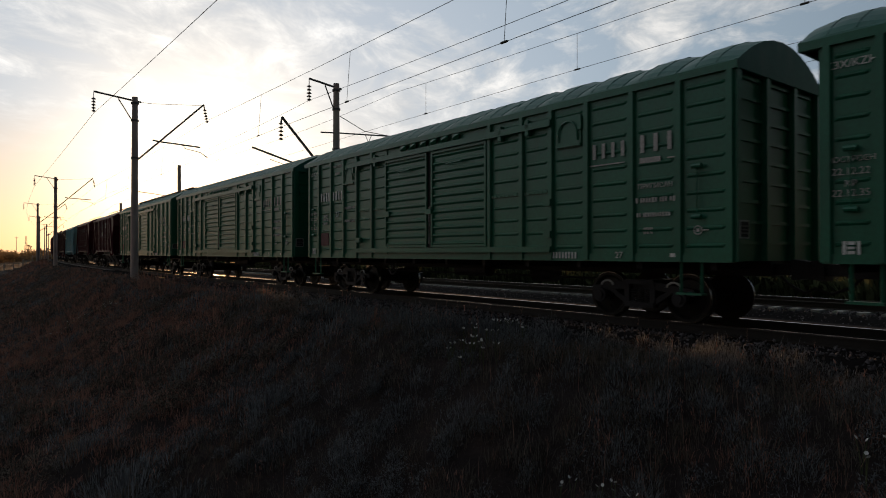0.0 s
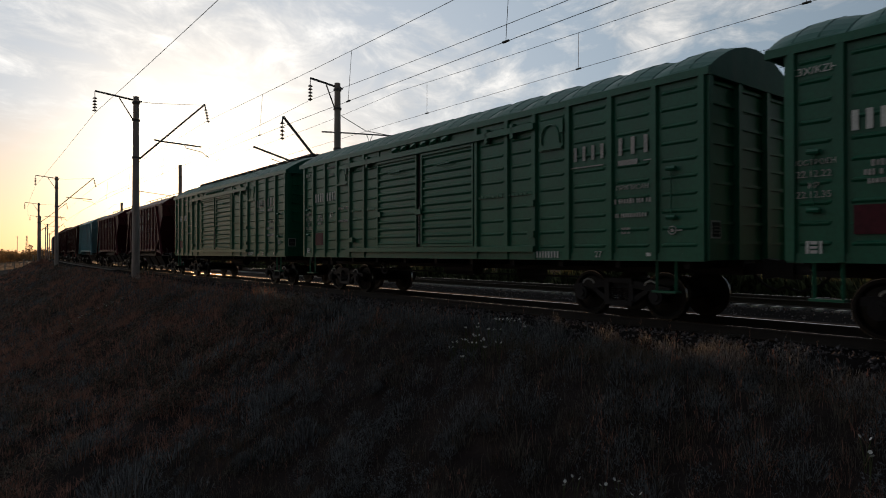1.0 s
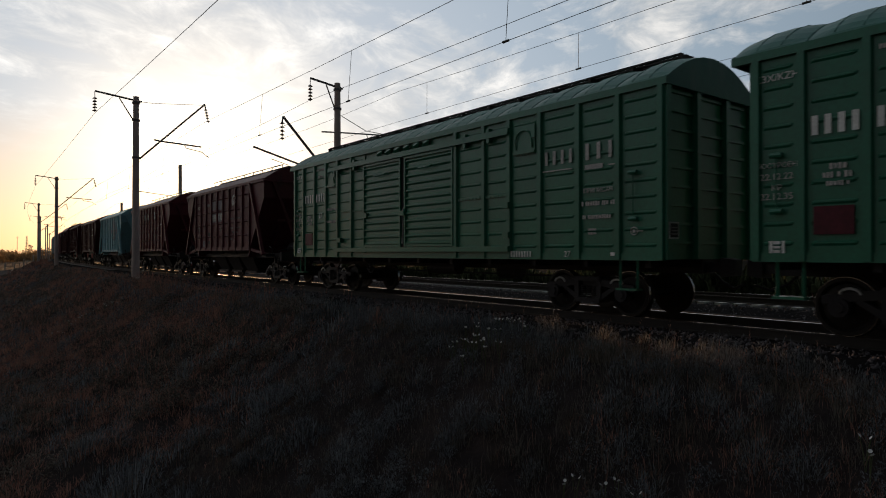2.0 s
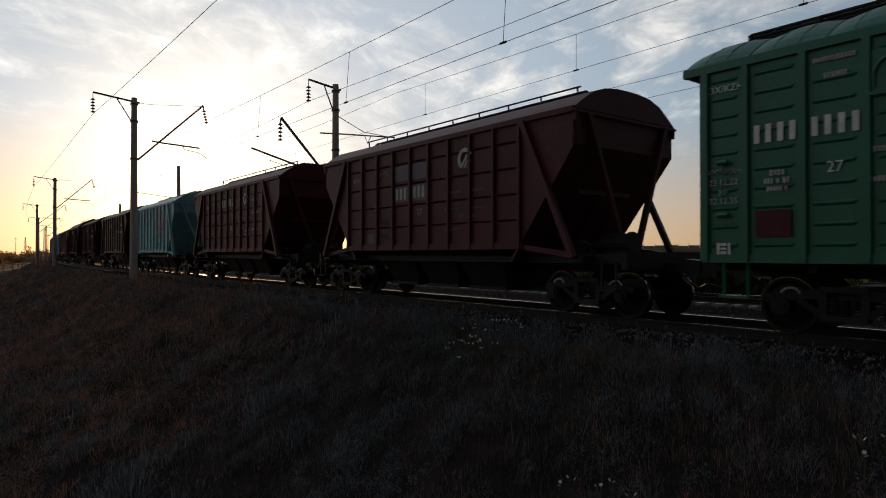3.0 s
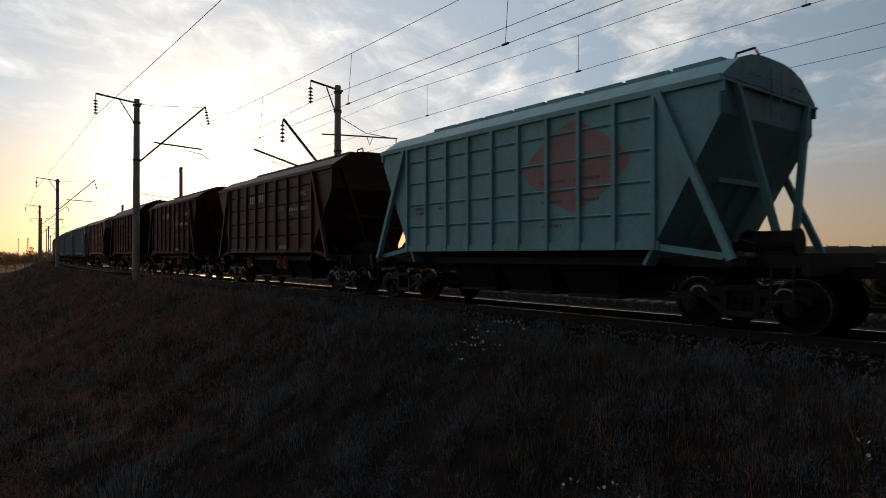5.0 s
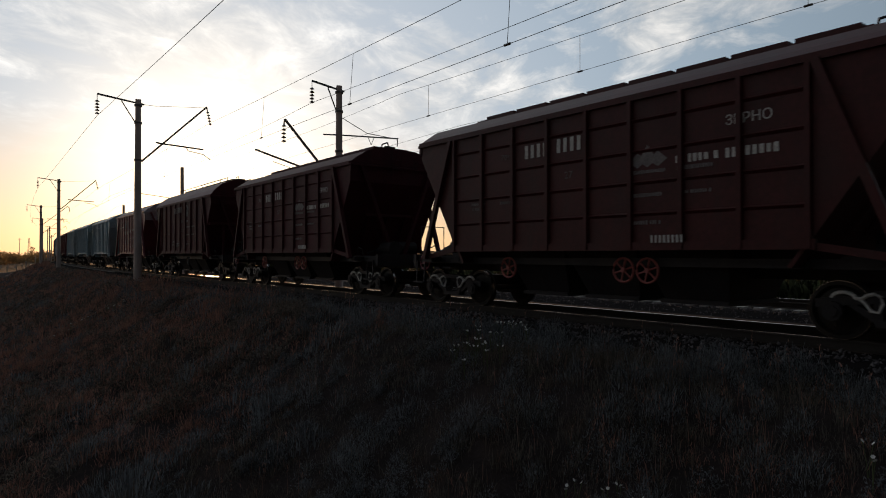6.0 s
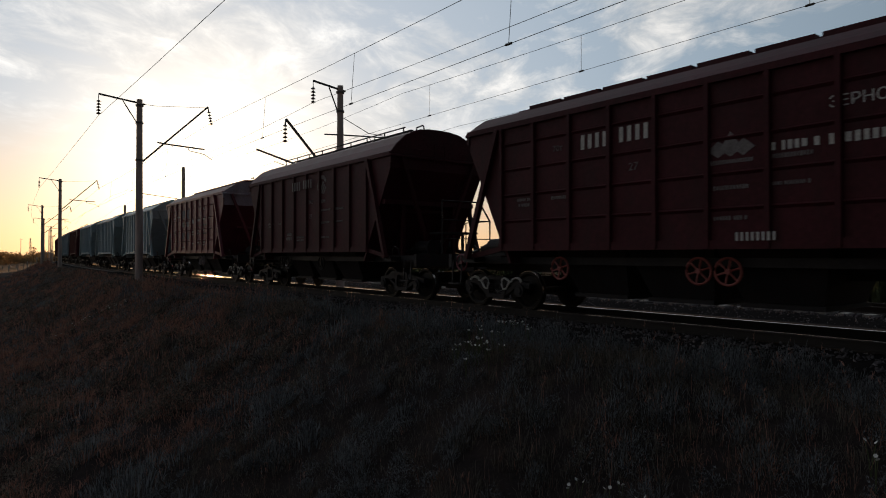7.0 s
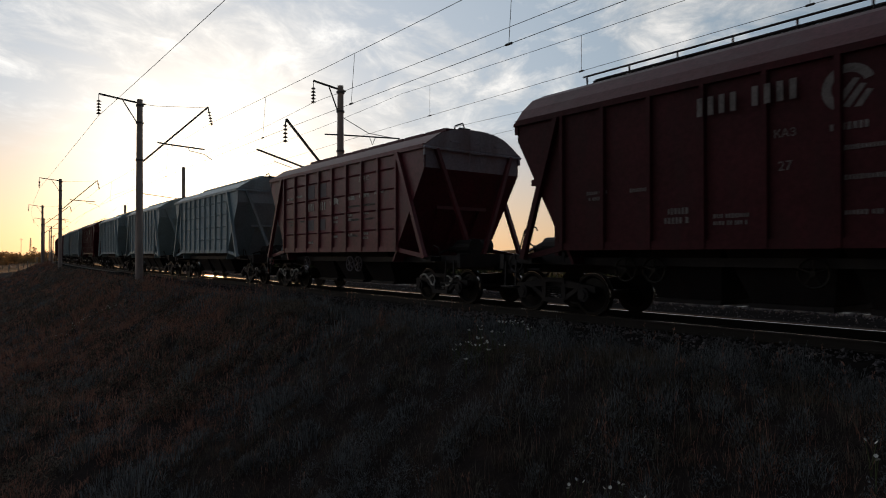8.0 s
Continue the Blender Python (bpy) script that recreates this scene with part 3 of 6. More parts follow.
def build_boxcar(walkway=False, brand=True):
    w = thing("boxcar", "dark green ribbed steel boxcar with closed double doors", "boxcar", "wagons of the train")
    y = HALF
    part("body", Geo().box(-7.74, 8.0, -y + 0.05, y - 0.05, BOX_SILL + 0.04, BOX_EAVE), M["green"], w)
    roof = part("roof", roof_arch(Geo(), -8.14, 8.14, y + 0.03, BOX_EAVE + 0.06, BOX_TOP, 14, 0.075), M["green_roof"], w, "arched pressed sheet roof")
    seam = Geo()
    for i in range(1, 14 * 3):
        x = -8.14 + i * 16.28 / 42
        up = 0.075 * math.sin(math.pi * (i % 3) / 3) if i % 3 else 0.0
        pts = [(x, -(y + 0.03) * math.cos(a), BOX_EAVE + 0.06 + (BOX_TOP - BOX_EAVE - 0.06) * math.sin(a) ** 2 + up * min(1.0, 2.2 * math.sin(a)) + 0.004) for a in np.linspace(0.25, math.pi - 0.25, 9)]
        seam.path(pts, 0.010 if i % 3 else 0.016, 4)
    tagged(part("roof_seams", seam, M["green_roof"], roof), kind="stuff")
    for sy in (-1, 1):
        part("eave_rail", Geo().box(-8.15, 8.15, sy * y - 0.05, sy * y + 0.05, BOX_EAVE - 0.06, BOX_EAVE + 0.075), M["green"], w)
        part("side_sill", Geo().box(-7.82, 8.06, sy * (y - 0.03) - 0.045, sy * (y - 0.03) + 0.045, BOX_SILL - 0.02, BOX_SILL + 0.13), M["green"], w)
    ends = (-7.78,) + BOX_POSTS[:5] + (-2.68, )
    bays = list(zip(ends, ends[1:]))
    ends2 = BOX_POSTS[5:] + (8.04,)
    bays += list(zip(ends2, ends2[1:]))
    far = ribbed_panel(-7.76, 8.02, -y, BOX_SILL + 0.14, BOX_EAVE - 0.06, 10, 0.05, 0.02)
    far.v = [(p[0], -p[1], p[2]) for p in far.v]
    part("far_wall", far, M["green"], w)
    for x0, x1 in bays:
        part("side_panel", ribbed_panel(x0, x1, -y + 0.02, BOX_SILL + 0.13, BOX_EAVE - 0.06, 10, 0.13, 0.025), M["green"], w)
    for x in BOX_POSTS + (-7.75, 8.01):
        g = Geo()
        b = 0.075
        g.prism([(x - b, -y + 0.02, BOX_SILL), (x - b * 0.7, -y - 0.055, BOX_SILL), (x + b * 0.7, -y - 0.055, BOX_SILL), (x + b, -y + 0.02, BOX_SILL)],
                [(x - b, -y + 0.02, BOX_EAVE - 0.06), (x - b * 0.7, -y - 0.055, BOX_EAVE - 0.06), (x + b * 0.7, -y - 0.055, BOX_EAVE - 0.06), (x + b, -y + 0.02, BOX_EAVE - 0.06)])
        part("post", g, M["green"], w)
    # doors, their rails and locks
    for x0, x1 in ((-2.66, -0.56), (-0.36, 1.88)):
        d = part("door", ribbed_panel(x0, x1, -y - 0.02, 1.52, 4.10, 12, 0.02, 0.045, 0.07), M["green"], w, "sliding door with pressed ribs")
        for zz in (1.52, 4.05):
            part("door_edge", Geo().box(x0, x1, -y - 0.075, -y - 0.01, zz, zz + 0.06), M["green"], d)
        for xx in (x0, x1 - 0.06):
            part("door_stile", Geo().box(xx, xx + 0.06, -y - 0.078, -y - 0.01, 1.52, 4.11), M["green"], d)
        g = Geo().path([(x0 + 0.75, -y - 0.05, 3.70), (x0 + 0.75, -y - 0.13, 3.70), (x0 + 1.35, -y - 0.13, 3.72), (x0 + 1.35, -y - 0.05, 3.72)], 0.02)
        part("door_handle", g, M["green"], d)
    # black strip laid in the door joint as its shade
    part("door_gap_seal", Geo().box(-0.56, -0.36, -y - 0.015, -y + 0.03, 1.5, 4.12), M["chassis"], w, "black strip standing in for the shade in the joint between the doors")
    lock = part("lock_bar", Geo().path([(-0.42, -y - 0.09, 1.6), (-0.42, -y - 0.09, 2.5), (-0.36, -y - 0.10, 2.62)], 0.022), M["chalk"], w, "worn bare-metal locking bar")
    part("lock_box", Geo().box(-0.56, -0.30, -y - 0.13, -y - 0.03, 2.42, 2.56), M["green"], lock)
    for z, t in ((1.40, 0.10), (4.16, 0.12)):
        g = Geo().box(-4.55, 4.0, -y - 0.12, -y - 0.03, z, z + t)
        g.box(-4.55, 4.0, -y - 0.13, -y - 0.10, z - 0.03, z)
        part("door_track", g, M["green"], w, "steel runner of the sliding doors")
    for i in range(6):
        x = -1.75 + i * 0.48
        g = Geo().prism([(x - 0.10, -y - 0.02, 4.30), (x, -y - 0.15, 4.34), (x + 0.10, -y - 0.02, 4.30)], [(x - 0.17, -y - 0.02, 4.46), (x, -y - 0.03, 4.48), (x + 0.17, -y - 0.02, 4.46)])
        part("runner_bracket", g, M["green"], w)
    for x in (-4.3, -3.2, 2.4, 3.3):
        part("runner_bracket", Geo().box(x - 0.05, x + 0.05, -y - 0.12, -y, 4.02, 4.36), M["green"], w)
    for x0, x1 in ((-4.38, -2.72), (2.0, 3.9)):
        g = Geo().box(x0, x1, -y - 0.012, -y + 0.02, 2.68, 2.74)
        for k in range(14):
            xx = x0 + (k + 0.5) * (x1 - x0) / 14
            g.box(xx - 0.02, xx + 0.02, -y - 0.028, -y, 2.69, 2.73)
        part("rivet_belt", g, M["green"], w)
    # hatches
    for x in (-4.92, 4.45):
        hatch = part("hatch", Geo().box(x - 0.34, x + 0.34, -y - 0.015, -y + 0.03, 3.60, 4.28), M["green"], w, "square loading hatch")
        arch = [(x - 0.26, -y - 0.03, 3.74)] + [(x - 0.26 * math.cos(a), -y - 0.045, 3.90 + 0.26 * math.sin(a)) for a in np.linspace(0, math.pi, 11)] + [(x + 0.26, -y - 0.03, 3.74)]
        part("hatch_rim", Geo().path(arch, 0.02), M["green"], hatch)
        part("hatch_hinge", Geo().box(x + 0.30, x + 0.40, -y - 0.09, -y - 0.01, 3.95, 4.22), M["green"], hatch)
        part("hatch_latch", Geo().box(x - 0.33, x + 0.34, -y - 0.06, -y - 0.02, 3.62, 3.67), M["green"], hatch)
    for x, z in ((3.9, 2.45), (3.9, 1.75), (-4.2, 1.75), (-2.5, 2.5)):
        part("bracket", Geo().box(x - 0.10, x + 0.10, -y - 0.11, -y, z - 0.06, z + 0.09), M["green"], w)
    for sx in (-1, 1):
        g = Geo().path([(sx * 7.42, -y - 0.05, 2.02), (sx * 7.42, -y - 0.05, 2.92)], 0.012, 5)
        for z in (2.0, 2.9):
            g.tube((sx * 7.42 - 0.09, -y - 0.05, z), (sx * 7.42 + 0.09, -y - 0.05, z), 0.045, n=8)
        part("stake_rod", g, M["green"], w)
    # ends
    for sx in (-1, 1):
        tail = 7.96 if sx > 0 else 7.70
        e = part("end_wall", Geo().box(*(sorted((sx * tail, sx * (tail + 0.05)))), -y + 0.04, y - 0.04, BOX_SILL, BOX_EAVE), M["green"], w)
        for yy in (-y + 0.09, -0.55, 0.55, y - 0.09):
            part("end_post", Geo().box(*(sorted((sx * (tail + 0.04), sx * (tail + 0.17)))), yy - 0.07, yy + 0.07, BOX_SILL, BOX_EAVE + 0.05), M["green"], e)
        g = Geo()
        for i in range(9):
            z = BOX_SILL + 0.3 + i * 0.36
            g.box(*(sorted((sx * (tail + 0.04), sx * (tail + 0.09)))), -1.4, 1.4, z, z + 0.06)
        part("end_ribs", g, M["green"], e)
        part("step", Geo().beam((sx * 7.45, -1.62, 1.2), (sx * 7.45, -1.62, 0.62), 0.05, 0.03).beam((sx * 7.05, -1.62, 1.2), (sx * 7.05, -1.62, 0.62), 0.05, 0.03).box(min(sx * 7.0, sx * 7.5), max(sx * 7.0, sx * 7.5), -1.72, -1.52, 0.60, 0.64), M["green"], w, "green shunter's step")
        part("roof_hood", Geo().box(*(sorted((sx * 8.10, sx * 8.15))), -y - 0.02, y + 0.02, BOX_EAVE - 0.05, BOX_EAVE + 0.10), M["green_roof"], w)
        coupler(w, sx * 7.85, sx)
    # underframe
    part("centre_sill", Geo().box(-8.0, 8.0, -0.22, 0.22, 0.92, 1.22), M["chassis"], w)
    for x in np.linspace(-7.6, 7.6, 11):
        part("cross_bearer", Geo().box(x - 0.06, x + 0.06, -1.5, 1.5, 1.05, 1.22), M["chassis"], w)
    part("air_tank", Geo().tube((-0.6, -0.55, 0.92), (0.7, -0.55, 0.92), 0.20, n=14), M["chassis"], w)
    part("brake_cylinder", Geo().tube((1.6, 0.3, 0.85), (2.3, 0.3, 0.85), 0.24, n=14), M["chassis"], w)
    part("brake_rod", Geo().path([(-5.0, -0.35, 0.78), (5.0, -0.35, 0.78)], 0.025), M["chassis"], w)
    hand_wheel(w, "hand_wheel", -2.9, -1.3, 0.92, 0.22, 5, M["chassis"])
    wheels = bogie(w, -5.8, 1) + bogie(w, 5.8, 1)
    # paint
    fy = -y - 0.012
    if brand:
        cells = [(5.14 + i * 0.23, 3.42, 0.075, 0.30) for i in range(4)] + [(6.28 + i * 0.29, 3.44, 0.085, 0.34) for i in range(3)]
        cells += [(5.45, 3.14, 0.86, 0.025), (6.45, 3.12, 0.45, 0.10), (6.92, 3.12, 0.2, 0.025)]
        for c in cells:
            bars(w, [c], M["chalk"], fy, "brand_bar")
    bars(w, word_cells(6.55, 2.36, 0.85, 0.10, 2) + word_cells(6.5, 2.08, 0.7, 0.09, 3) + word_cells(6.4, 1.82, 0.2, 0.05, 4) + word_cells(6.4, 1.74, 0.2, 0.05, 5), M["chalk"], fy)
    bars(w, digit_cells(4.35, 1.31, 8, 0.14), M["white"], -y - 0.03, "painted_number", "white wagon number as plain bars")
    writing(w, "27", 5.75, 1.31, 0.18, M["white"], -y - 0.03)
    writing(w, "ПРИПИСАН", 6.55, 2.62, 0.13, M["chalk"], fy)
    bars(w, [(-7.52, 1.43, 0.05, 0.20), (-7.43, 1.50, 0.10, 0.05), (-7.43, 1.43, 0.10, 0.04), (-7.43, 1.36, 0.10, 0.05), (-7.33, 1.43, 0.04, 0.20)], M["white"], fy, "approval_mark", "white stencilled approval mark")
    rim = [(7.42 + 0.075 * math.cos(a), fy, 1.76 + 0.075 * math.sin(a)) for a in np.linspace(0, 2 * math.pi, 15)]
    part("jacking_mark", Geo().path(rim, 0.012, 4).box(7.50, 7.62, fy - 0.004, fy + 0.004, 1.75, 1.77).box(7.39, 7.45, fy - 0.004, fy + 0.004, 1.73, 1.79), M["chalk"], w, "white round jacking mark")
    part("stencil_dot", Geo().box(6.88, 6.98, -y - 0.035, -y - 0.02, 1.28, 1.35), M["white"], w)
    writing(w, "22.12.22", -7.43, 2.56, 0.15, M["chalk"], fy)
    writing(w, "КР", -7.43, 2.38, 0.13, M["chalk"], fy)
    writing(w, "22.12.35", -7.43, 2.24, 0.15, M["chalk"], fy)
    writing(w, "ПОСТРОЕН", -7.43, 2.74, 0.115, M["chalk"], fy)
    writing(w, "K3X/KZH", -7.42, 4.16, 0.165, M["white"], -y - 0.012)
    bars(w, digit_cells(-6.58, 3.30, 4, 0.30), M["white"], fy, "painted_number", "white wagon number as plain bars")
    bars(w, digit_cells(-5.70, 3.30, 4, 0.30), M["white"], fy, "painted_number", "white wagon number as plain bars")
    writing(w, "27", -5.70, 2.65, 0.24, M["white"], fy)
    bars(w, word_cells(-6.55, 2.65, 0.22, 0.10, 6) + word_cells(-6.55, 2.52, 0.4, 0.10, 7) + word_cells(-6.55, 2.39, 0.3, 0.08, 8) + word_cells(-4.9, 2.85, 0.6, 0.09, 11) + word_cells(-4.9, 2.42, 0.7, 0.09, 12) + word_cells(-5.7, 4.30, 0.6, 0.08, 13) + word_cells(-5.7, 4.05, 0.3, 0.09, 14), M["chalk"], fy)
    part("notice_plate", Geo().box(-6.88, -6.32, -y - 0.02, -y, 1.62, 2.05), M["maroon"], w, "dark red notice plate")
    plate = part("notice_plate", Geo().box(8.125, 8.138, -1.62, -1.30, 1.60, 1.92), M["chalk"], w, "small white-edged notice plate on the end post")
    part("plate_face", Geo().box(8.132, 8.144, -1.59, -1.33, 1.63, 1.89), M["chassis"], plate)
    for zz in (1.68, 1.74, 1.80):
        part("plate_line", Geo().box(8.142, 8.148, -1.56, -1.36, zz, zz + 0.025), M["faint"], plate)
    if walkway:
        build_walkway(w, -7.6, 7.6, 0.0, BOX_TOP + 0.08, M["chassis"])
    return w, wheels


def hand_wheel(parent, name, x, y, z, r, spokes, mat, label=""):
    """A spoked wheel facing the side: rim, hub and spokes."""
    turn = np.linspace(0, 2 * math.pi, 21)
    rim = part(name, Geo().path([(x + r * math.cos(a), y, z + r * math.sin(a)) for a in turn], 0.024, 6), mat, parent, label)
    part("hub", Geo().tube((x, y - 0.04, z), (x, y + 0.04, z), 0.05, n=10), mat, rim)
    for k in range(spokes):
        a = 2 * math.pi * k / spokes + 0.3
        part("spoke", Geo().path([(x, y, z), (x + r * math.cos(a), y, z + r * math.sin(a))], 0.020, 5), mat, rim)


def build_walkway(w, x0, x1, y, z, mat):
    g = Geo()
    for yy in (y - 0.28, y - 0.09, y + 0.09, y + 0.28):
        g.box(x0, x1, yy - 0.05, yy + 0.05, z + 0.10, z + 0.13)
    deck = part("roof_walkway", g, mat, w, "slatted roof walkway")
    n = int((x1 - x0) / 1.1)
    for i in range(n + 1):
        x = x0 + (x1 - x0) * i / n
        part("walkway_bracket", Geo().box(x - 0.03, x + 0.03, y - 0.36, y + 0.36, z - 0.12, z + 0.10), mat, deck)


def build_hopper(paint, roof_paint, style, marks=0, wheels_white=2, flap=None, long=5.35, base=4.0, bogies=5.05):
    """Grain hopper: trapezoid side walls with ribs, sloped ends, pitched roof, open ends with braces."""
    names = {"maroon": "dark maroon", "old_maroon": "old dull maroon", "rust_red": "rust red", "plum": "sun-faded plum red", "teal": "teal", "blue_grey": "pale blue-grey"}
    w = thing("hopper_wagon", names[paint] + " ribbed steel grain hopper wagon with sloped ends", "hopper wagon", "wagons of the train")
    pm, rm = M[paint], M[roof_paint]
    y, z0, ze = 1.80, 1.55, 4.40
    xe, xb = long, base
    lip = 3.98 if style == 2 else 3.80 if long < 5.5 else 3.66
    lips = {-1: 4.02 if style == 1 else lip, 1: lip}
    # side walls
    for sy in (-1, 1):
        ring = lambda yy: [(-xe, yy, ze), (-xe, yy, lips[-1]), (-xb, yy, z0), (xb, yy, z0), (xe, yy, lips[1]), (xe, yy, ze)]
        part("side_wall", Geo().prism(ring(sy * y), ring(sy * (y - 0.05))), pm, w)
        cols = np.linspace(-xb, xb, 10 if paint in ("teal", "blue_grey") else 10 if style == 0 else 9)
        for x in cols:
            g = Geo()
            b = 0.06
            g.prism([(x - b, sy * y, z0 - 0.08), (x - b * 0.7, sy * (y + 0.075), z0 - 0.08), (x + b * 0.7, sy * (y + 0.075), z0 - 0.08), (x + b, sy * y, z0 - 0.08)],
                    [(x - b, sy * y, ze - 0.04), (x - b * 0.7, sy * (y + 0.075), ze - 0.04), (x + b * 0.7, sy * (y + 0.075), ze - 0.04), (x + b, sy * y, ze - 0.04)])
            part("rib", g, pm, w)
        if style != 2:
            for z in (2.15, 2.75, 3.35, 3.95):
                for x0, x1 in zip(cols, cols[1:]):
                    part("cross_rib", Geo().prism([(x0 + 0.05, sy * y, z - 0.05), (x0 + 0.05, sy * (y + 0.04), z), (x0 + 0.05, sy * y, z + 0.03)], [(x1 - 0.05, sy * y, z - 0.05), (x1 - 0.05, sy * (y + 0.04), z), (x1 - 0.05, sy * y, z + 0.03)]), pm, w)
        part("bottom_rail", Geo().box(-xb - 0.1, xb + 0.1, sy * (y - 0.0) - 0.05, sy * y + 0.05, z0 - 0.10, z0 + 0.06), pm, w)
        part("eave_rail", Geo().box(-xe - 0.02, xe + 0.02, sy * (y + 0.02) - 0.05, sy * (y + 0.02) + 0.05, ze - 0.07, ze + 0.05), pm, w)
    # roof: a flattened arch
    prof = [(-1.74, ze + 0.02), (-1.52, ze + 0.28), (-1.20, ze + 0.54), (-0.80, ze + 0.70), (-0.38, ze + 0.765), (0.0, ze + 0.77), (0.38, ze + 0.765), (0.80, ze + 0.70), (1.20, ze + 0.54), (1.52, ze + 0.28), (1.74, ze + 0.02)]
    if style == 2:
        prof = [(a * 1.06, ze + 0.02 + (b - ze - 0.02) * 1.15) for a, b in prof]
    else:
        prof = [(a * (1.06 if abs(a) > 1.7 else 1.02), ze + 0.02 + (b - ze - 0.02) * 0.80) for a, b in prof]
    part("roof", Geo().prism([(-xe - 0.04, a, b) for a, b in prof], [(xe + 0.04, a, b) for a, b in prof]), rm, w)
    for sx in (-1, 1):
        fm, lip = M[flap] if flap else pm, lips[sx]
        g = Geo()
        g.box(*sorted((sx * xe, sx * (xe - 0.05))), -y, y, lip, ze + 0.02)
        e = part("end_plate", g, fm, w)
        part("end_plate_lip", Geo().prism([(sx * (xe - 0.02), -y - 0.06, ze + 0.05), (sx * (xe + 0.09), -y - 0.06, ze - 0.03), (sx * (xe + 0.09), -y - 0.06, ze - 0.08), (sx * (xe - 0.02), -y - 0.06, ze - 0.03)],
                                          [(sx * (xe - 0.02), y + 0.06, ze + 0.05), (sx * (xe + 0.09), y + 0.06, ze - 0.03), (sx * (xe + 0.09), y + 0.06, ze - 0.08), (sx * (xe - 0.02), y + 0.06, ze - 0.03)]), fm, e)
        for sy in (-1, 1):
            part("corner_gusset", Geo().box(*sorted((sx * (xe - 0.02), sx * (xe + 0.07))), *sorted((sy * (y - 0.03), sy * (y + 0.03))), ze - 0.26, ze - 0.04), fm, e)
        cap = [(a * 0.985, b - 0.01) for a, b in prof]
        part("roof_end", Geo().prism([(sx * (xe + 0.045), a, b) for a, b in cap], [(sx * (xe + 0.06), a, b) for a, b in cap]), fm, e)
        # sloped end sheet down to the bins
        xi = xb - (z0 - 1.15) * (xe - xb) / (lip - z0)
        part("slope_sheet", Geo().prism([(sx * xe, -y + 0.03, lip), (sx * xe, y - 0.03, lip), (sx * xi, y - 0.03, 1.15), (sx * xi, -y + 0.03, 1.15)],
                                        [(sx * (xe - 0.06), -y + 0.03, lip + 0.03), (sx * (xe - 0.06), y - 0.03, lip + 0.03), (sx * (xi - 0.06), y - 0.03, 1.18), (sx * (xi - 0.06), -y + 0.03, 1.18)]), pm, w)
        on_slope = lambda z, out=0.05: sx * (xb + (xe - xb) * (z - z0) / (lip - z0) + out)
        g = Geo().beam((on_slope(2.75), -0.95, 2.75), (on_slope(2.75), 0.95, 2.75), 0.10, 0.10)
        for yy in (-0.75, 0.0, 0.75):
            g.beam((on_slope(2.75), yy, 2.75), (on_slope(1.7), yy, 1.7), 0.08, 0.08, (0, 1, 0))
        part("slope_stiffener", g, pm, w)
        if style > 0:
            xo = sx * (xe + 0.13)
            g = Geo()
            for yy in (-0.25, 0.15):
                g.path([(xo, yy, lip + 0.05), (xo, yy, ze + 0.42)], 0.014, 5)
            for zz in np.arange(lip + 0.2, ze + 0.4, 0.3):
                g.path([(xo, -0.25, zz), (xo, 0.15, zz)], 0.012, 5)
            part("end_ladder", g, fm, e, "short steel ladder on the end plate")
            for yy in (-0.95, 0.75):
                part("end_grab", Geo().path([(sx * (xe + 0.05), yy, ze + 0.18), (xo, yy, ze + 0.18), (xo, yy + 0.3, ze + 0.18), (sx * (xe + 0.05), yy + 0.3, ze + 0.18)], 0.014, 5), fm, e)
        for sy in (-1, 1):
            part("brace", Geo().beam((sx * (xb + 0.12), sy * (y + 0.06), ze - 0.05), (sx * (bogies + 0.25), sy * (y + 0.05), 1.27), 0.13, 0.12, (0, 1, 0)), pm, w, "diagonal brace from eave to end frame")
            part("end_brace", Geo().beam((sx * (xe + 0.06), sy * 1.42, ze - 0.06), (sx * (bogies + 0.35), sy * 0.22, 1.34), 0.12, 0.11, (0, 1, 0)), pm, w)
            part("frame_strut", Geo().beam((sx * xb, sy * (y - 0.02), z0 - 0.04), (sx * (bogies + 0.25), sy * (y - 0.06), 1.30), 0.06, 0.12), pm, w)
        # end platform, rails and steps
        part("end_platform", Geo().box(*sorted((sx * 4.6, sx * 6.55)), -1.42, 1.42, 1.20, 1.34).box(*sorted((sx * (bogies + 0.05), sx * (bogies + 0.45))), -y + 0.02, y - 0.02, 1.18, 1.30), M["chassis"], w)
        part("head_stock", Geo().box(*sorted((sx * 6.45, sx * 6.58)), -1.50, 1.50, 1.02, 1.38), M["chassis"], w)
        coupler(w, sx * 6.55, sx)
        xc = sx * 5.62
        gear = Geo().tube((xc - 0.36, -0.45, 1.58), (xc + 0.30, -0.45, 1.58), 0.21, n=16).tube((xc + 0.30, -0.45, 1.58), (xc + 0.38, -0.45, 1.58), 0.245, n=16)
        gear.tube((xc - 0.36, -0.45, 1.58), (xc - 0.80, -0.45, 1.50), 0.16, 0.07, 12).box(xc - 0.30, xc + 0.30, -0.58, -0.32, 1.33, 1.44)
        cylinder = part("air_cylinder", gear, M["chassis"], w, "black brake cylinder on the end platform")
        part("slack_lever", Geo().beam((xc - 0.80, -0.50, 1.52), (xc - 0.62, -0.95, 1.42), 0.09, 0.04).beam((xc - 0.80, -0.45, 1.38), (xc - 0.80, -0.45, 1.60), 0.05, 0.05), M["chassis"], cylinder)
        part("reservoir", Geo().tube((sx * 4.75, 0.25, 1.62), (sx * 4.75, 1.15, 1.62), 0.22, n=14), M["chassis"], w, "black air reservoir across the platform")
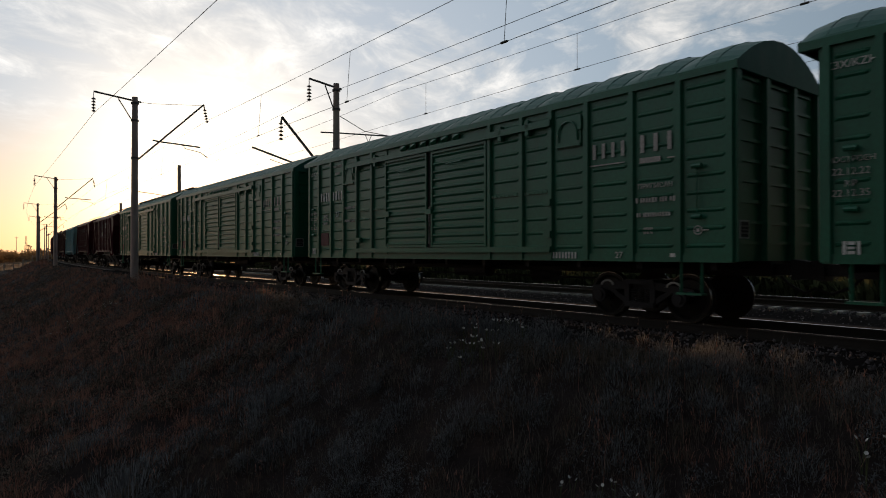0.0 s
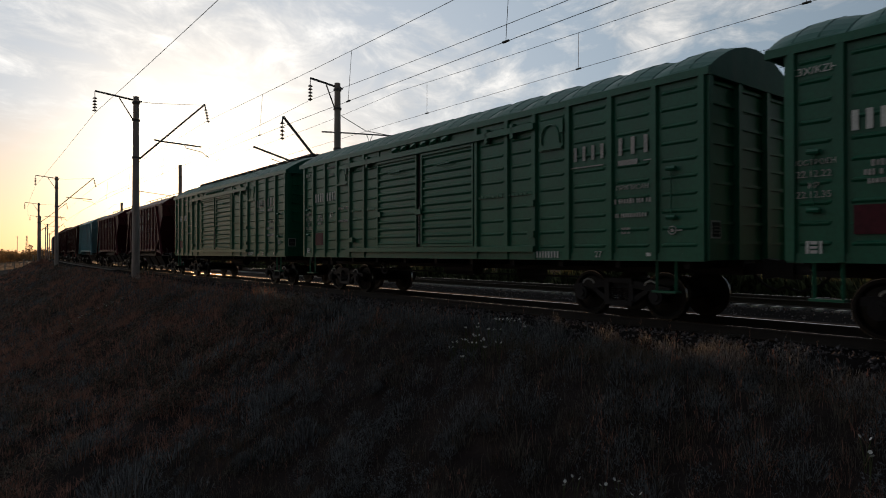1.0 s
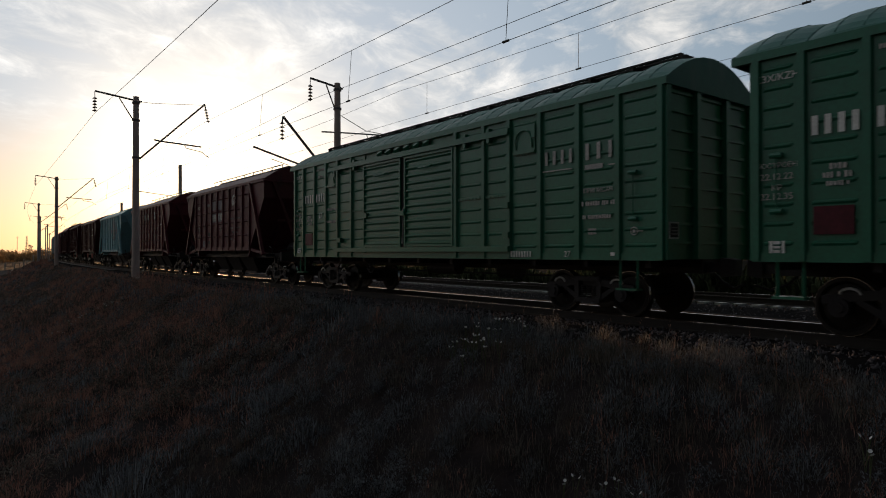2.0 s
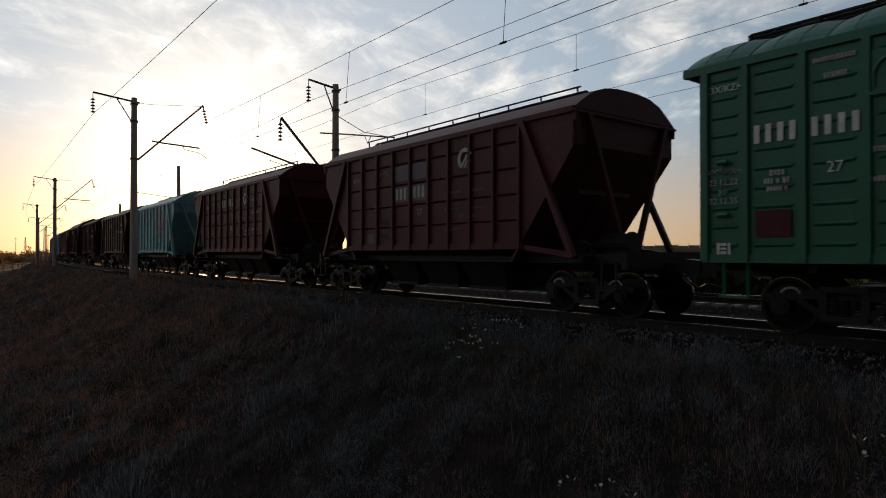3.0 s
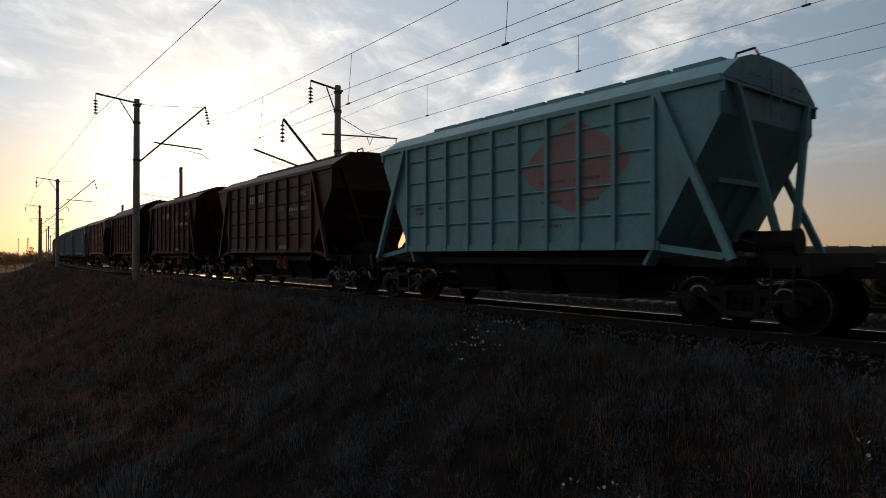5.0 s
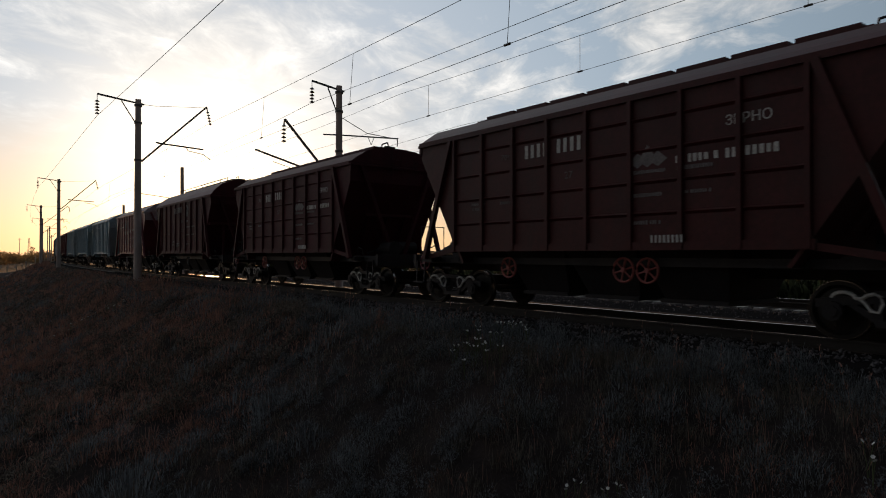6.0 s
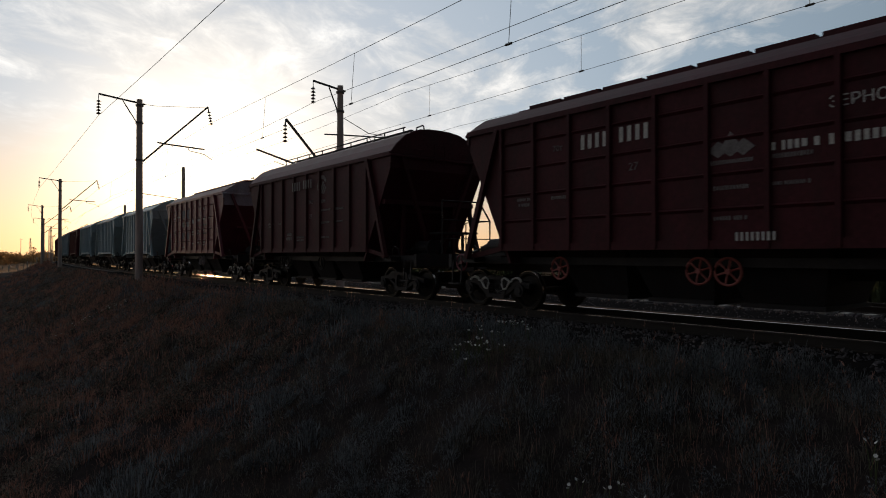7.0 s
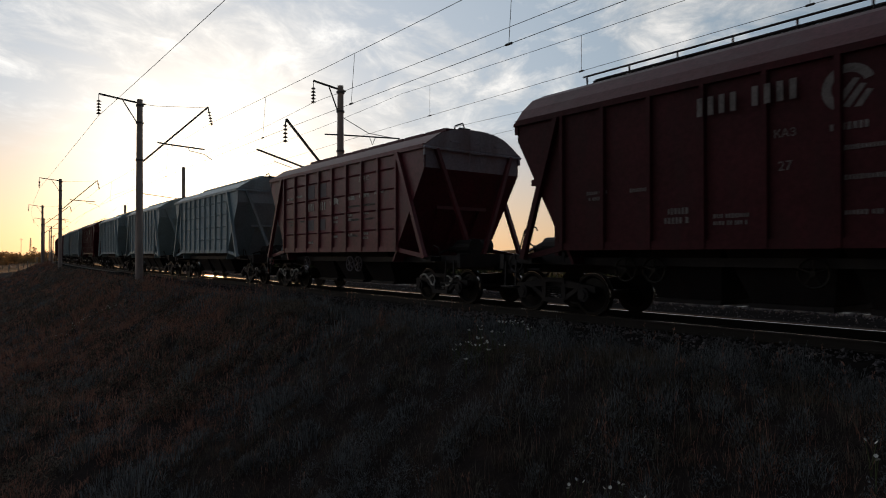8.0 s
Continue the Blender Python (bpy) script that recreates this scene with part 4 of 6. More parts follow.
        if sx < 0:
            hand_wheel(w, "parking_brake_wheel", -6.02, -1.50, 1.16, 0.21, 4, M["plum"] if wheels_white > 1 else M["chassis"], "round parking brake wheel on the end frame")
            if style != 1:
                k = 1.0 if style == 0 else 0.55
                part("bent_rail", Geo().path([(-5.98, -1.42, 1.34), (-5.98, -1.42, 1.34 + 0.26 * k), (-5.82, -1.42, 1.34 + 1.06 * k), (-5.74, -1.42, 1.34 + 1.18 * k), (-5.46, -1.42, 1.34 + 1.20 * k), (-5.40, -1.42, 1.34 + 1.06 * k)], 0.018), M["chassis"], w, "bent steel grab rail at the platform edge")
            if marks == 2:
                g = Geo().path([(-6.20, -1.38, 1.34), (-6.20, -1.38, 2.45), (-6.20, 1.38, 2.45), (-6.20, 1.38, 1.34)], 0.022)
                g.path([(-6.20, -1.38, 1.92), (-6.20, 1.38, 1.92)], 0.016).path([(-6.20, -0.45, 1.34), (-6.20, -0.45, 2.45)], 0.018)
                part("end_rail", g, M["chassis"], w, "thin steel rail across the end platform")
        part("foot_step", Geo().beam((sx * 6.35, -1.52, 1.2), (sx * 6.35, -1.55, 0.6), 0.04, 0.03).beam((sx * 6.0, -1.52, 1.2), (sx * 6.0, -1.55, 0.6), 0.04, 0.03).box(min(sx * 5.95, sx * 6.4), max(sx * 5.95, sx * 6.4), -1.65, -1.45, 0.58, 0.62), M["chassis"], w)
        if style == 2:
            part("end_beam", Geo().box(*sorted((sx * 5.05, sx * 5.28)), -y + 0.05, y - 0.05, 2.92, 3.06), pm, w)
            for sy in (-1, 1):
                part("end_post", Geo().box(*sorted((sx * 5.08, sx * 5.2)), sy * 1.0 - 0.06, sy * 1.0 + 0.06, 1.34, 2.94), pm, w)
        if style == 1 and marks == 4 and sx > 0:
            g = Geo().path([(6.2, 0.45, 1.3), (6.2, 0.45, 2.32), (6.2, 1.42, 2.32), (6.2, 1.42, 1.3)], 0.022)
            part("hand_rail", g, M["chassis"], w, "thin steel hand rail at the end platform")
        if style == 2 and sx > 0:
            g = Geo().path([(6.5, 1.42, 1.3), (6.5, 1.42, 2.42), (6.5, 0.98, 3.0), (6.5, -0.5, 3.0), (6.5, -0.5, 1.3)], 0.03)
            g.path([(6.5, 0.62, 3.0), (6.5, 0.62, 1.3)], 0.04)
            g.path([(6.5, -0.5, 2.42), (6.5, 1.42, 2.42)], 0.018).path([(6.5, -0.5, 1.85), (6.5, 1.42, 1.85)], 0.018)
            g.path([(5.3, 1.42, 2.42), (6.5, 1.42, 2.42)], 0.018).path([(5.3, 1.42, 1.3), (5.3, 1.42, 2.42)], 0.02)
            cage = part("hand_rail", g, M["chassis"], w, "tall steel rail cage round the end platform")
            part("brake_stand", Geo().box(5.7, 6.45, -0.4, 0.95, 2.0, 2.06).box(5.75, 5.82, 0.84, 0.92, 1.34, 2.0).box(6.36, 6.43, 0.84, 0.92, 1.34, 2.0), M["chassis"], cage)
        g = Geo().path([(sx * 5.75, -1.52, 1.3), (sx * 5.72, -1.56, 1.55), (sx * 5.5, -1.56, 1.62), (sx * 5.35, -1.52, 1.5), (sx * 5.35, -1.5, 1.3)], 0.018)
        part("grab_iron", g, M["chassis"], w)
    # bins and underframe
    for xc in (-1.9, 0.0, 1.9):
        g = Geo().prism([(xc - 0.95, -1.45, 1.56), (xc + 0.95, -1.45, 1.56), (xc + 0.95, 1.45, 1.56), (xc - 0.95, 1.45, 1.56)],
                        [(xc - 0.66, -0.9, 0.50), (xc + 0.66, -0.9, 0.50), (xc + 0.66, 0.9, 0.50), (xc - 0.66, 0.9, 0.50)])
        part("discharge_bin", g, M["chassis"], w)
        part("gate", Geo().box(xc - 0.7, xc + 0.7, -1.0, 1.0, 0.42, 0.50), M["chassis"], w)
    part("centre_sill", Geo().box(-6.5, 6.5, -0.20, 0.20, 0.92, 1.24), M["chassis"], w)
    for sy in (-1, 1):
        part("side_sill", Geo().box(-6.4, 6.4, sy * 1.36 - 0.05, sy * 1.36 + 0.05, 1.14, 1.30), M["chassis"], w)
    if wheels_white > 1:
        for x in (-2.6, 0.7, 1.25):
            hand_wheel(w, "gate_hand_wheel", x, -1.52, 1.06, 0.24, 6, M["patch_grey" if marks == 6 else "red"], "pale worn spoked hand wheel" if marks == 6 else "red spoked hand wheel")
    if style == 2:
        for x in (-2.9, -2.25, 0.6):
            hand_wheel(w, "gate_hand_wheel", x, -1.52, 1.06, 0.24, 5, M["wheel"], "dull grey spoked hand wheel")
    wheels = bogie(w, -bogies, wheels_white) + bogie(w, bogies, wheels_white)
    # roof fittings
    zt = ze + 0.12 if style == 2 else ze - 0.14
    if style in (0, 2):
        build_walkway(w, -4.6, 4.6, 0.0, zt + 0.80, M["chassis"])
        for sy in (-1, 1):
            g = Geo()
            g.path([(-4.7, sy * 0.62, zt + 0.95), (4.7, sy * 0.62, zt + 0.95)], 0.022)
            for x in np.linspace(-4.6, 4.6, 9):
                g.path([(x, sy * 0.60, zt + 0.70), (x, sy * 0.62, zt + 0.95)], 0.022)
            part("roof_rail", g, M["chassis"], w)
    else:
        for x0 in np.arange(-4.6, 4.5, 1.16):
            part("roof_hatch", Geo().box(x0, x0 + 1.04, -0.42, 0.42, zt + 0.80, zt + 0.93), rm, w, "long loading hatch cover")
        for sy in (-0.55, 0.55):
            part("roof_strip", Geo().box(-4.8, 4.8, sy - 0.04, sy + 0.04, zt + 0.72, zt + 0.80), rm, w)
    if style in (1, 2):
        g = Geo().path([(4.7, -0.2, zt + 0.8), (4.75, -0.2, zt + 0.98), (5.1, -0.2, zt + 1.0), (5.2, -0.2, zt + 0.8)], 0.025)
        g.box(4.9, 4.98, -0.2, 0.2, zt + 0.78, zt + 0.9)
        part("hatch_lever", g, M["chassis"], w)
    hopper_paint(w, marks, y)
    return w, wheels


def fan_mark(w, x, z, r, y, mat):
    """A round fan-shaped company mark."""
    g = Geo()
    angles = np.linspace(0.35, 4.1, 18)
    outer = [(x + r * math.cos(a), z + r * math.sin(a)) for a in angles]
    inner = [(x + r * 0.64 * math.cos(a), z + r * 0.64 * math.sin(a)) for a in angles[::-1]]
    ring = outer + inner
    g.prism([(a, y, b) for a, b in ring], [(a, y + 0.006, b) for a, b in ring])
    mark = part("round_emblem", g, mat, w, "worn white round emblem")
    for k in range(3):
        d = 0.30 * k
        q = [(x + r * (-0.62 + d * 1.4), z - r * (0.62 + 0.1 * k)), (x + r * (-0.38 + d * 1.4), z - r * (0.80 + 0.02 * k)), (x + r * (0.42 + d * 0.8), z + r * (0.32 - d * 0.9)), (x + r * (0.20 + d * 0.8), z + r * (0.38 - d * 0.9))]
        part("emblem_stripe", Geo().prism([(a, y, b) for a, b in q], [(a, y + 0.006, b) for a, b in q]), mat, mark)


def hopper_paint(w, marks, y):
    fy = -y - 0.006
    if marks == 0:
        return
    small = word_cells(-3.4, 2.62, 0.5, 0.08, 21) + word_cells(-3.4, 2.5, 0.4, 0.08, 22) + word_cells(-2.4, 2.6, 0.4, 0.08, 23) + word_cells(1.44, 2.50, 0.6, 0.08, 24) + word_cells(1.44, 2.94, 0.7, 0.08, 25) + word_cells(1.44, 1.98, 0.6, 0.08, 26) + word_cells(2.41, 2.94, 0.7, 0.08, 27) + word_cells(2.4, 2.5, 0.6, 0.07, 28)
    bars(w, small, M["faint"], fy)
    if marks == 1:
        part("paint_patch", Geo().box(-1.23, -0.49, fy - 0.002, fy + 0.004, 3.44, 3.88), M["patch_grey"], w, "overpainted grey patches")
        part("paint_patch", Geo().box(-0.37, 0.37, fy - 0.002, fy + 0.004, 3.44, 3.88), M["patch_grey"], w, "overpainted grey patches")
        part("paint_patch", Geo().box(-1.23, -0.49, fy - 0.002, fy + 0.004, 2.84, 3.28), M["patch_grey"], w, "overpainted grey patches")
        part("paint_patch", Geo().box(-0.37, 0.37, fy - 0.002, fy + 0.004, 2.84, 3.28), M["patch_grey"], w, "overpainted grey patches")
        bars(w, digit_cells(-0.80, 3.06, 4, 0.32), M["chalk"], fy - 0.006, "painted_number", "white wagon number as plain bars")
        bars(w, digit_cells(0.07, 3.08, 4, 0.32), M["chalk"], fy - 0.006, "painted_number", "white wagon number as plain bars")
        for z in (2.20, 1.78):
            part("overpaint", Geo().box(-1.95, -1.58, fy - 0.002, fy + 0.004, z, z + 0.17), M["chassis"], w, "black overpainted strip")
        part("paint_patch", Geo().box(-2.75, -2.35, fy - 0.002, fy + 0.004, 1.66, 1.95), M["patch_grey"], w, "overpainted grey patch")
        bars(w, word_cells(-1.85, 3.74, 0.42, 0.15, 81) + word_cells(2.0, 2.30, 0.7, 0.10, 82) + word_cells(2.0, 2.14, 0.5, 0.10, 83), M["faint"], fy)
        writing(w, "27", 0.0, 2.50, 0.24, M["chalk"], fy)
        writing(w, "КЗХ", -3.42, 3.66, 0.20, M["chalk"], fy)
        fan_mark(w, 2.0, 3.74, 0.28, fy - 0.05, M["chalk"])
    elif marks == 2:
        bars(w, digit_cells(-0.80, 3.72, 4, 0.34), M["chalk"], fy, "painted_number", "white wagon number as plain bars")
        bars(w, digit_cells(0.07, 3.74, 4, 0.34), M["chalk"], fy, "painted_number", "white wagon number as plain bars")
        writing(w, "КЗХ", -3.42, 3.66, 0.20, M["chalk"], fy)
        writing(w, "ЗЕРНО", 2.95, 3.66, 0.18, M["chalk"], fy)
        bars(w, word_cells(2.95, 3.12, 0.6, 0.09, 85) + word_cells(3.45, 3.14, 0.3, 0.09, 86) + word_cells(2.0, 2.38, 0.6, 0.10, 87) + word_cells(2.0, 2.22, 0.5, 0.10, 88) + word_cells(2.95, 2.42, 0.6, 0.09, 89), M["chalk"], fy)
        writing(w, "27", 0.0, 2.52, 0.24, M["chalk"], fy)
        fan_mark(w, 2.0, 3.74, 0.28, fy - 0.05, M["chalk"])
    elif marks == 3:
        g = Geo()
        pts = [(1.45 * abs(math.cos(a)) ** 1.7 * math.copysign(1, math.cos(a)), 0.98 * abs(math.sin(a)) ** 1.5 * math.copysign(1, math.sin(a))) for a in np.linspace(0, 2 * math.pi, 33)[:-1]]
        g.prism([(2.02 + a, fy, 3.22 + b) for a, b in pts], [(2.02 + a, fy + 0.008, 3.22 + b) for a, b in pts])
        part("round_emblem", g, M["patch_red"], w, "faded salmon four-pointed emblem")
    elif marks == 4:
        bars(w, digit_cells(-1.44, 3.70, 4, 0.30), M["chalk"], fy, "painted_number", "white wagon number as plain bars")
        bars(w, digit_cells(-0.48, 3.72, 4, 0.30), M["chalk"], fy, "painted_number", "white wagon number as plain bars")
        for c in word_cells(3.37, 3.10, 0.8, 0.18, 33):
            bars(w, [c], M["chalk"], fy, "brand_bar")
        writing(w, "ЗЕРНО", 3.37, 3.64, 0.24, M["chalk"], fy)
        writing(w, "70т", -2.41, 3.66, 0.2, M["faint"], fy)
        writing(w, "27", -0.48, 3.06, 0.22, M["faint"], fy)
        bars(w, word_cells(2.41, 3.10, 0.75, 0.16, 31), M["chalk"], fy)
        g = Geo()
        for sx in (-1, 0, 1):
            q = [(1.45 + sx * 0.22 - 0.2, 3.15), (1.45 + sx * 0.22, 3.15 + (0.3 if sx == 0 else 0.16)), (1.45 + sx * 0.22 + 0.2, 3.15), (1.45 + sx * 0.22, 3.02)]
            g.prism([(a, fy - 0.001 * sx, b) for a, b in q], [(a, fy + 0.008, b) for a, b in q])
        part("winged_emblem", g, M["faint"], w, "worn white winged emblem")
        bars(w, digit_cells(1.9, 1.66, 8, 0.14), M["chalk"], fy - 0.09, "painted_number", "worn wagon number as plain bars")
    elif marks == 5:
        bars(w, digit_cells(-0.80, 3.93, 4, 0.32), M["faint"], fy - 0.075, "painted_number", "worn wagon number as plain bars")
        bars(w, digit_cells(0.16, 3.95, 4, 0.32), M["faint"], fy - 0.075, "painted_number", "worn wagon number as plain bars")
        writing(w, "КАЗ", 0.30, 3.28, 0.18, M["faint"], fy)
        writing(w, "27", 0.30, 2.76, 0.22, M["faint"], fy)
        bars(w, word_cells(-1.6, 2.15, 0.35, 0.12, 91) + word_cells(-1.6, 1.98, 0.5, 0.12, 92) + word_cells(-0.6, 2.02, 0.6, 0.08, 93) + word_cells(-0.6, 1.9, 0.6, 0.08, 94), M["faint"], fy)
        fan_mark(w, 1.2, 3.82, 0.36, fy, M["faint"])
        bars(w, word_cells(1.2, 3.26, 0.5, 0.12, 41), M["faint"], fy)
    elif marks == 6:
        for x in (-1.75, -0.85):
            part("paint_patch", Geo().box(x - 0.36, x + 0.36, fy - 0.002, fy + 0.004, 3.40, 3.88), M["patch_grey"], w, "overpainted grey patch")
            bars(w, digit_cells(x, 3.08, 4, 0.28), M["chalk"], fy - 0.006, "painted_number", "white wagon number as plain bars")
            part("paint_patch", Geo().box(x - 0.3, x + 0.3, fy - 0.002, fy + 0.004, 2.24, 2.62), M["patch_grey"], w, "overpainted grey patch")
        wings = [(-0.30, 3.05), (-0.30, 3.22), (-0.16, 3.30), (0.0, 3.40), (0.16, 3.30), (0.30, 3.22), (0.30, 3.05), (0.12, 3.14), (0.0, 3.06), (-0.12, 3.14)]
        part("winged_emblem", Geo().prism([(0.1 + a, fy, b) for a, b in wings], [(0.1 + a, fy + 0.008, b) for a, b in wings]), M["chalk"], w, "white winged emblem")
        for x, z, wd, seed in ((1.15, 3.22, 0.55, 61), (2.10, 3.26, 0.60, 62)):
            for c in word_cells(x, z, wd, 0.15, seed):
                bars(w, [c], M["chalk"], fy, "brand_bar")
        writing(w, "ЗЕРНО", 2.1, 3.78, 0.20, M["chalk"], fy)
        for x, z, seed in ((0.1, 2.62, 63), (0.1, 2.48, 64), (1.1, 2.66, 65), (1.1, 2.52, 66), (2.1, 2.68, 67), (3.0, 3.28, 68), (0.1, 1.98, 69), (1.1, 2.02, 70), (2.1, 2.04, 71), (-2.7, 3.55, 72), (-3.5, 3.5, 73), (-1.75, 1.8, 74), (2.1, 1.9, 75)):
            bars(w, word_cells(x, z, 0.5, 0.09, seed), M["chalk"], fy)


def build_train():
    """Wagons in running order: (thing, wheels, rear place at the start, half its length)."""
    box, bw = build_boxcar()
    box2, bw2 = build_boxcar(True)
    kinds = {
        "a": build_hopper("maroon", "roof_red", 0, 1, 1, None, 5.50, 3.9, 5.25),
        "b": build_hopper("maroon", "roof_red", 0, 2, 1, None, 5.54, 3.9, 5.25),
        "t": build_hopper("teal", "teal", 1, 3, 1, None, 5.30, 4.0, 5.25),
        "c": build_hopper("rust_red", "rust_red", 1, 4, 2, None, 5.78, 4.3, 5.3),
        "d": build_hopper("old_maroon", "old_maroon", 1, 4, 2, None, 5.36, 4.15, 5.15),
        "e": build_hopper("old_maroon", "roof_red", 2, 5, 0, None, 5.66, 4.3, 5.2),
        "f": build_hopper("plum", "maroon", 1, 6, 2, "white_flap", 5.38, 4.0, 5.2),
        "g": build_hopper("blue_grey", "blue_grey", 1, 0, 1, None, 5.38, 4.0, 5.2),
    }
    order = [("box", 4.36), ("box", 21.60), ("box", 38.84), ("box2", 56.35), ("a", 69.86), ("b", 84.85), ("t", 99.70), ("c", 114.53), ("d", 129.22), ("e", 144.18), ("f", 158.6), ("g", 173.3), ("g", 188.1), ("g", 202.9),
             ("a", 217.7), ("g", 232.5), ("g", 247.3), ("a", 262.1), ("b", 276.9), ("c", 291.7), ("g", 306.5), ("b", 321.3), ("a", 336.1), ("c", 350.9), ("a", 365.7)]
    kinds["box"], kinds["box2"] = (box, bw), (box2, bw2)
    used, train = set(), []
    for k, rear in order:
        ob, ws = kinds[k]
        half = {"box": 8.15, "box2": 8.15, "a": 5.50, "b": 5.54, "t": 5.30, "c": 5.78, "d": 5.36, "e": 5.66, "f": 5.38, "g": 5.38}[k]
        s = rear - half - (0.06 if k in ("box", "box2") else 0.14)
        if k in used:
            ob = copy_thing(ob, line_pose(s))
            ws = [c for c in ob.children if c.name.startswith("wheelset")]
        else:
            used.add(k)
        train.append((ob, ws, s))
    return train


TRAIN = build_train()

# ---- overhead line ----


def insulator_string(g, top, down, n=5):
    p = Vector(top)
    for i in range(n):
        q = p + Vector(down) * (i + 0.5) / n
        d = Vector(down).normalized()
        g.tube(q - d * 0.05, q + d * 0.02, 0.055, 0.13, 10)
        g.tube(q + d * 0.02, q + d * 0.045, 0.13, 0.05, 10)
    g.tube(p, p + Vector(down), 0.02, n=6)
    return g


def build_mast(name, s, off, side, height, lean=0.0, left_arm=2.1, second=False):
    """A concrete catenary mast. side=+1 reaches over the line beyond it, -1 towards the camera."""
    m = line_pose(s, off, 0) @ pose(0, 0, 0, 0, lean, 0)
    w = thing(name, "grey spun concrete catenary mast with steel cantilever and insulators", "catenary mast", "masts of the overhead line", m=m)
    part("pole", Geo().tube((0, 0, -1.2), (0, 0, height), 0.23, 0.155, 16), M["concrete"], w)
    g = Geo()
    for z in (height - 0.35, height - 1.35, 4.1 + 2.7):
        g.tube((0, 0, z - 0.05), (0, 0, z + 0.05), 0.215, n=14)
    part("clamp_band", g, M["steel"], w)
    reach = abs(off) - (0.0 if side > 0 else 0.5)
    if left_arm:
        d = -1
        arm = part("feeder_bracket", Geo().beam((0, 0.3 * -d, height - 0.25), (0, d * left_arm, height + 0.02), 0.07, 0.09).beam((0, d * 0.18, height - 1.3), (0, d * left_arm * 0.42, height - 0.18), 0.05, 0.05), M["steel"], w, "steel bracket for the feeder wire")
        g = Geo().path([(0, d * left_arm, height), (0, d * left_arm, height - 0.35)], 0.02)
        insulator_string(g, (0, d * left_arm, height - 0.3), (0, 0, -0.85))
        part("insulator", g, M["insulator"], arm)
    foot, tip = 6.75, height + 0.10
    if side < 0:
        foot, tip, reach = 5.05, 8.12, reach - 0.38
    g = Geo().beam((0, side * 0.18, foot), (0, side * reach, tip), 0.10, 0.10)
    arm = part("cantilever", g, M["steel"], w, "inclined steel cantilever")
    if side > 0:
        part("tie_rod", Geo().path([(0, 0.15, height - 0.25), (0, 0.9, height - 0.25), (0, reach, tip - 0.05)], 0.014), M["steel"], arm)
    g = Geo().beam((0, side * reach, tip), (0, side * (reach + 0.05), tip - 0.35), 0.10, 0.05)
    down = (0, 0.18 * side, -0.85) if side > 0 else (0, 0, -0.95)
    insulator_string(g, (0, side * (reach + 0.04), tip - 0.25), down)
    part("insulator", g, M["insulator"], arm)
    if side > 0:
        z = foot + 1.15
        g = Geo().path([(0, 0.95, z + 0.04), (0, 1.3, z - 0.01), (0, reach - 0.2, z - 0.12)], 0.05)
        g.path([(0, reach - 1.2, z - 0.05), (0, reach - 1.1, z - 0.28), (0, reach - 0.2, z - 0.42), (0, reach + 0.25, z - 0.72)], 0.026)
    else:
        g = Geo().path([(0, -0.2, 5.3), (0, -1.0, 5.5), (0, -reach - 1.5, 6.46)], 0.05)
        g.path([(0, -reach - 0.6, 6.2), (0, -reach - 0.6, 5.95), (0, -reach + 0.3, 5.72)], 0.018)
    part("registration_arm", g, M["steel"], w, "tube holding the contact wire")
    if second:
        g = Geo().path([(0, 0.15, 8.6), (0, 1.7, 7.95), (0, 3.6, 7.85)], 0.02)
        g.path([(0, -0.9, 7.60), (0, 0.2, 7.68), (0, 3.7, 7.88)], 0.04)
        g.path([(0, 1.75, 7.78), (0, 1.95, 7.35), (0, 2.15, 7.80)], 0.022)
        g.path([(0, 3.65, 7.88), (0, 3.65, 7.45)], 0.03)
        part("second_cantilever", g, M["steel"], w, "level arm for the second track")
    return w


NEAR_MASTS = [-7.6, 39.44, 86.64, 134.5, 182, 230]
FAR_MASTS = [-12, 29.68, 60.5, 92.5, 134, 182]


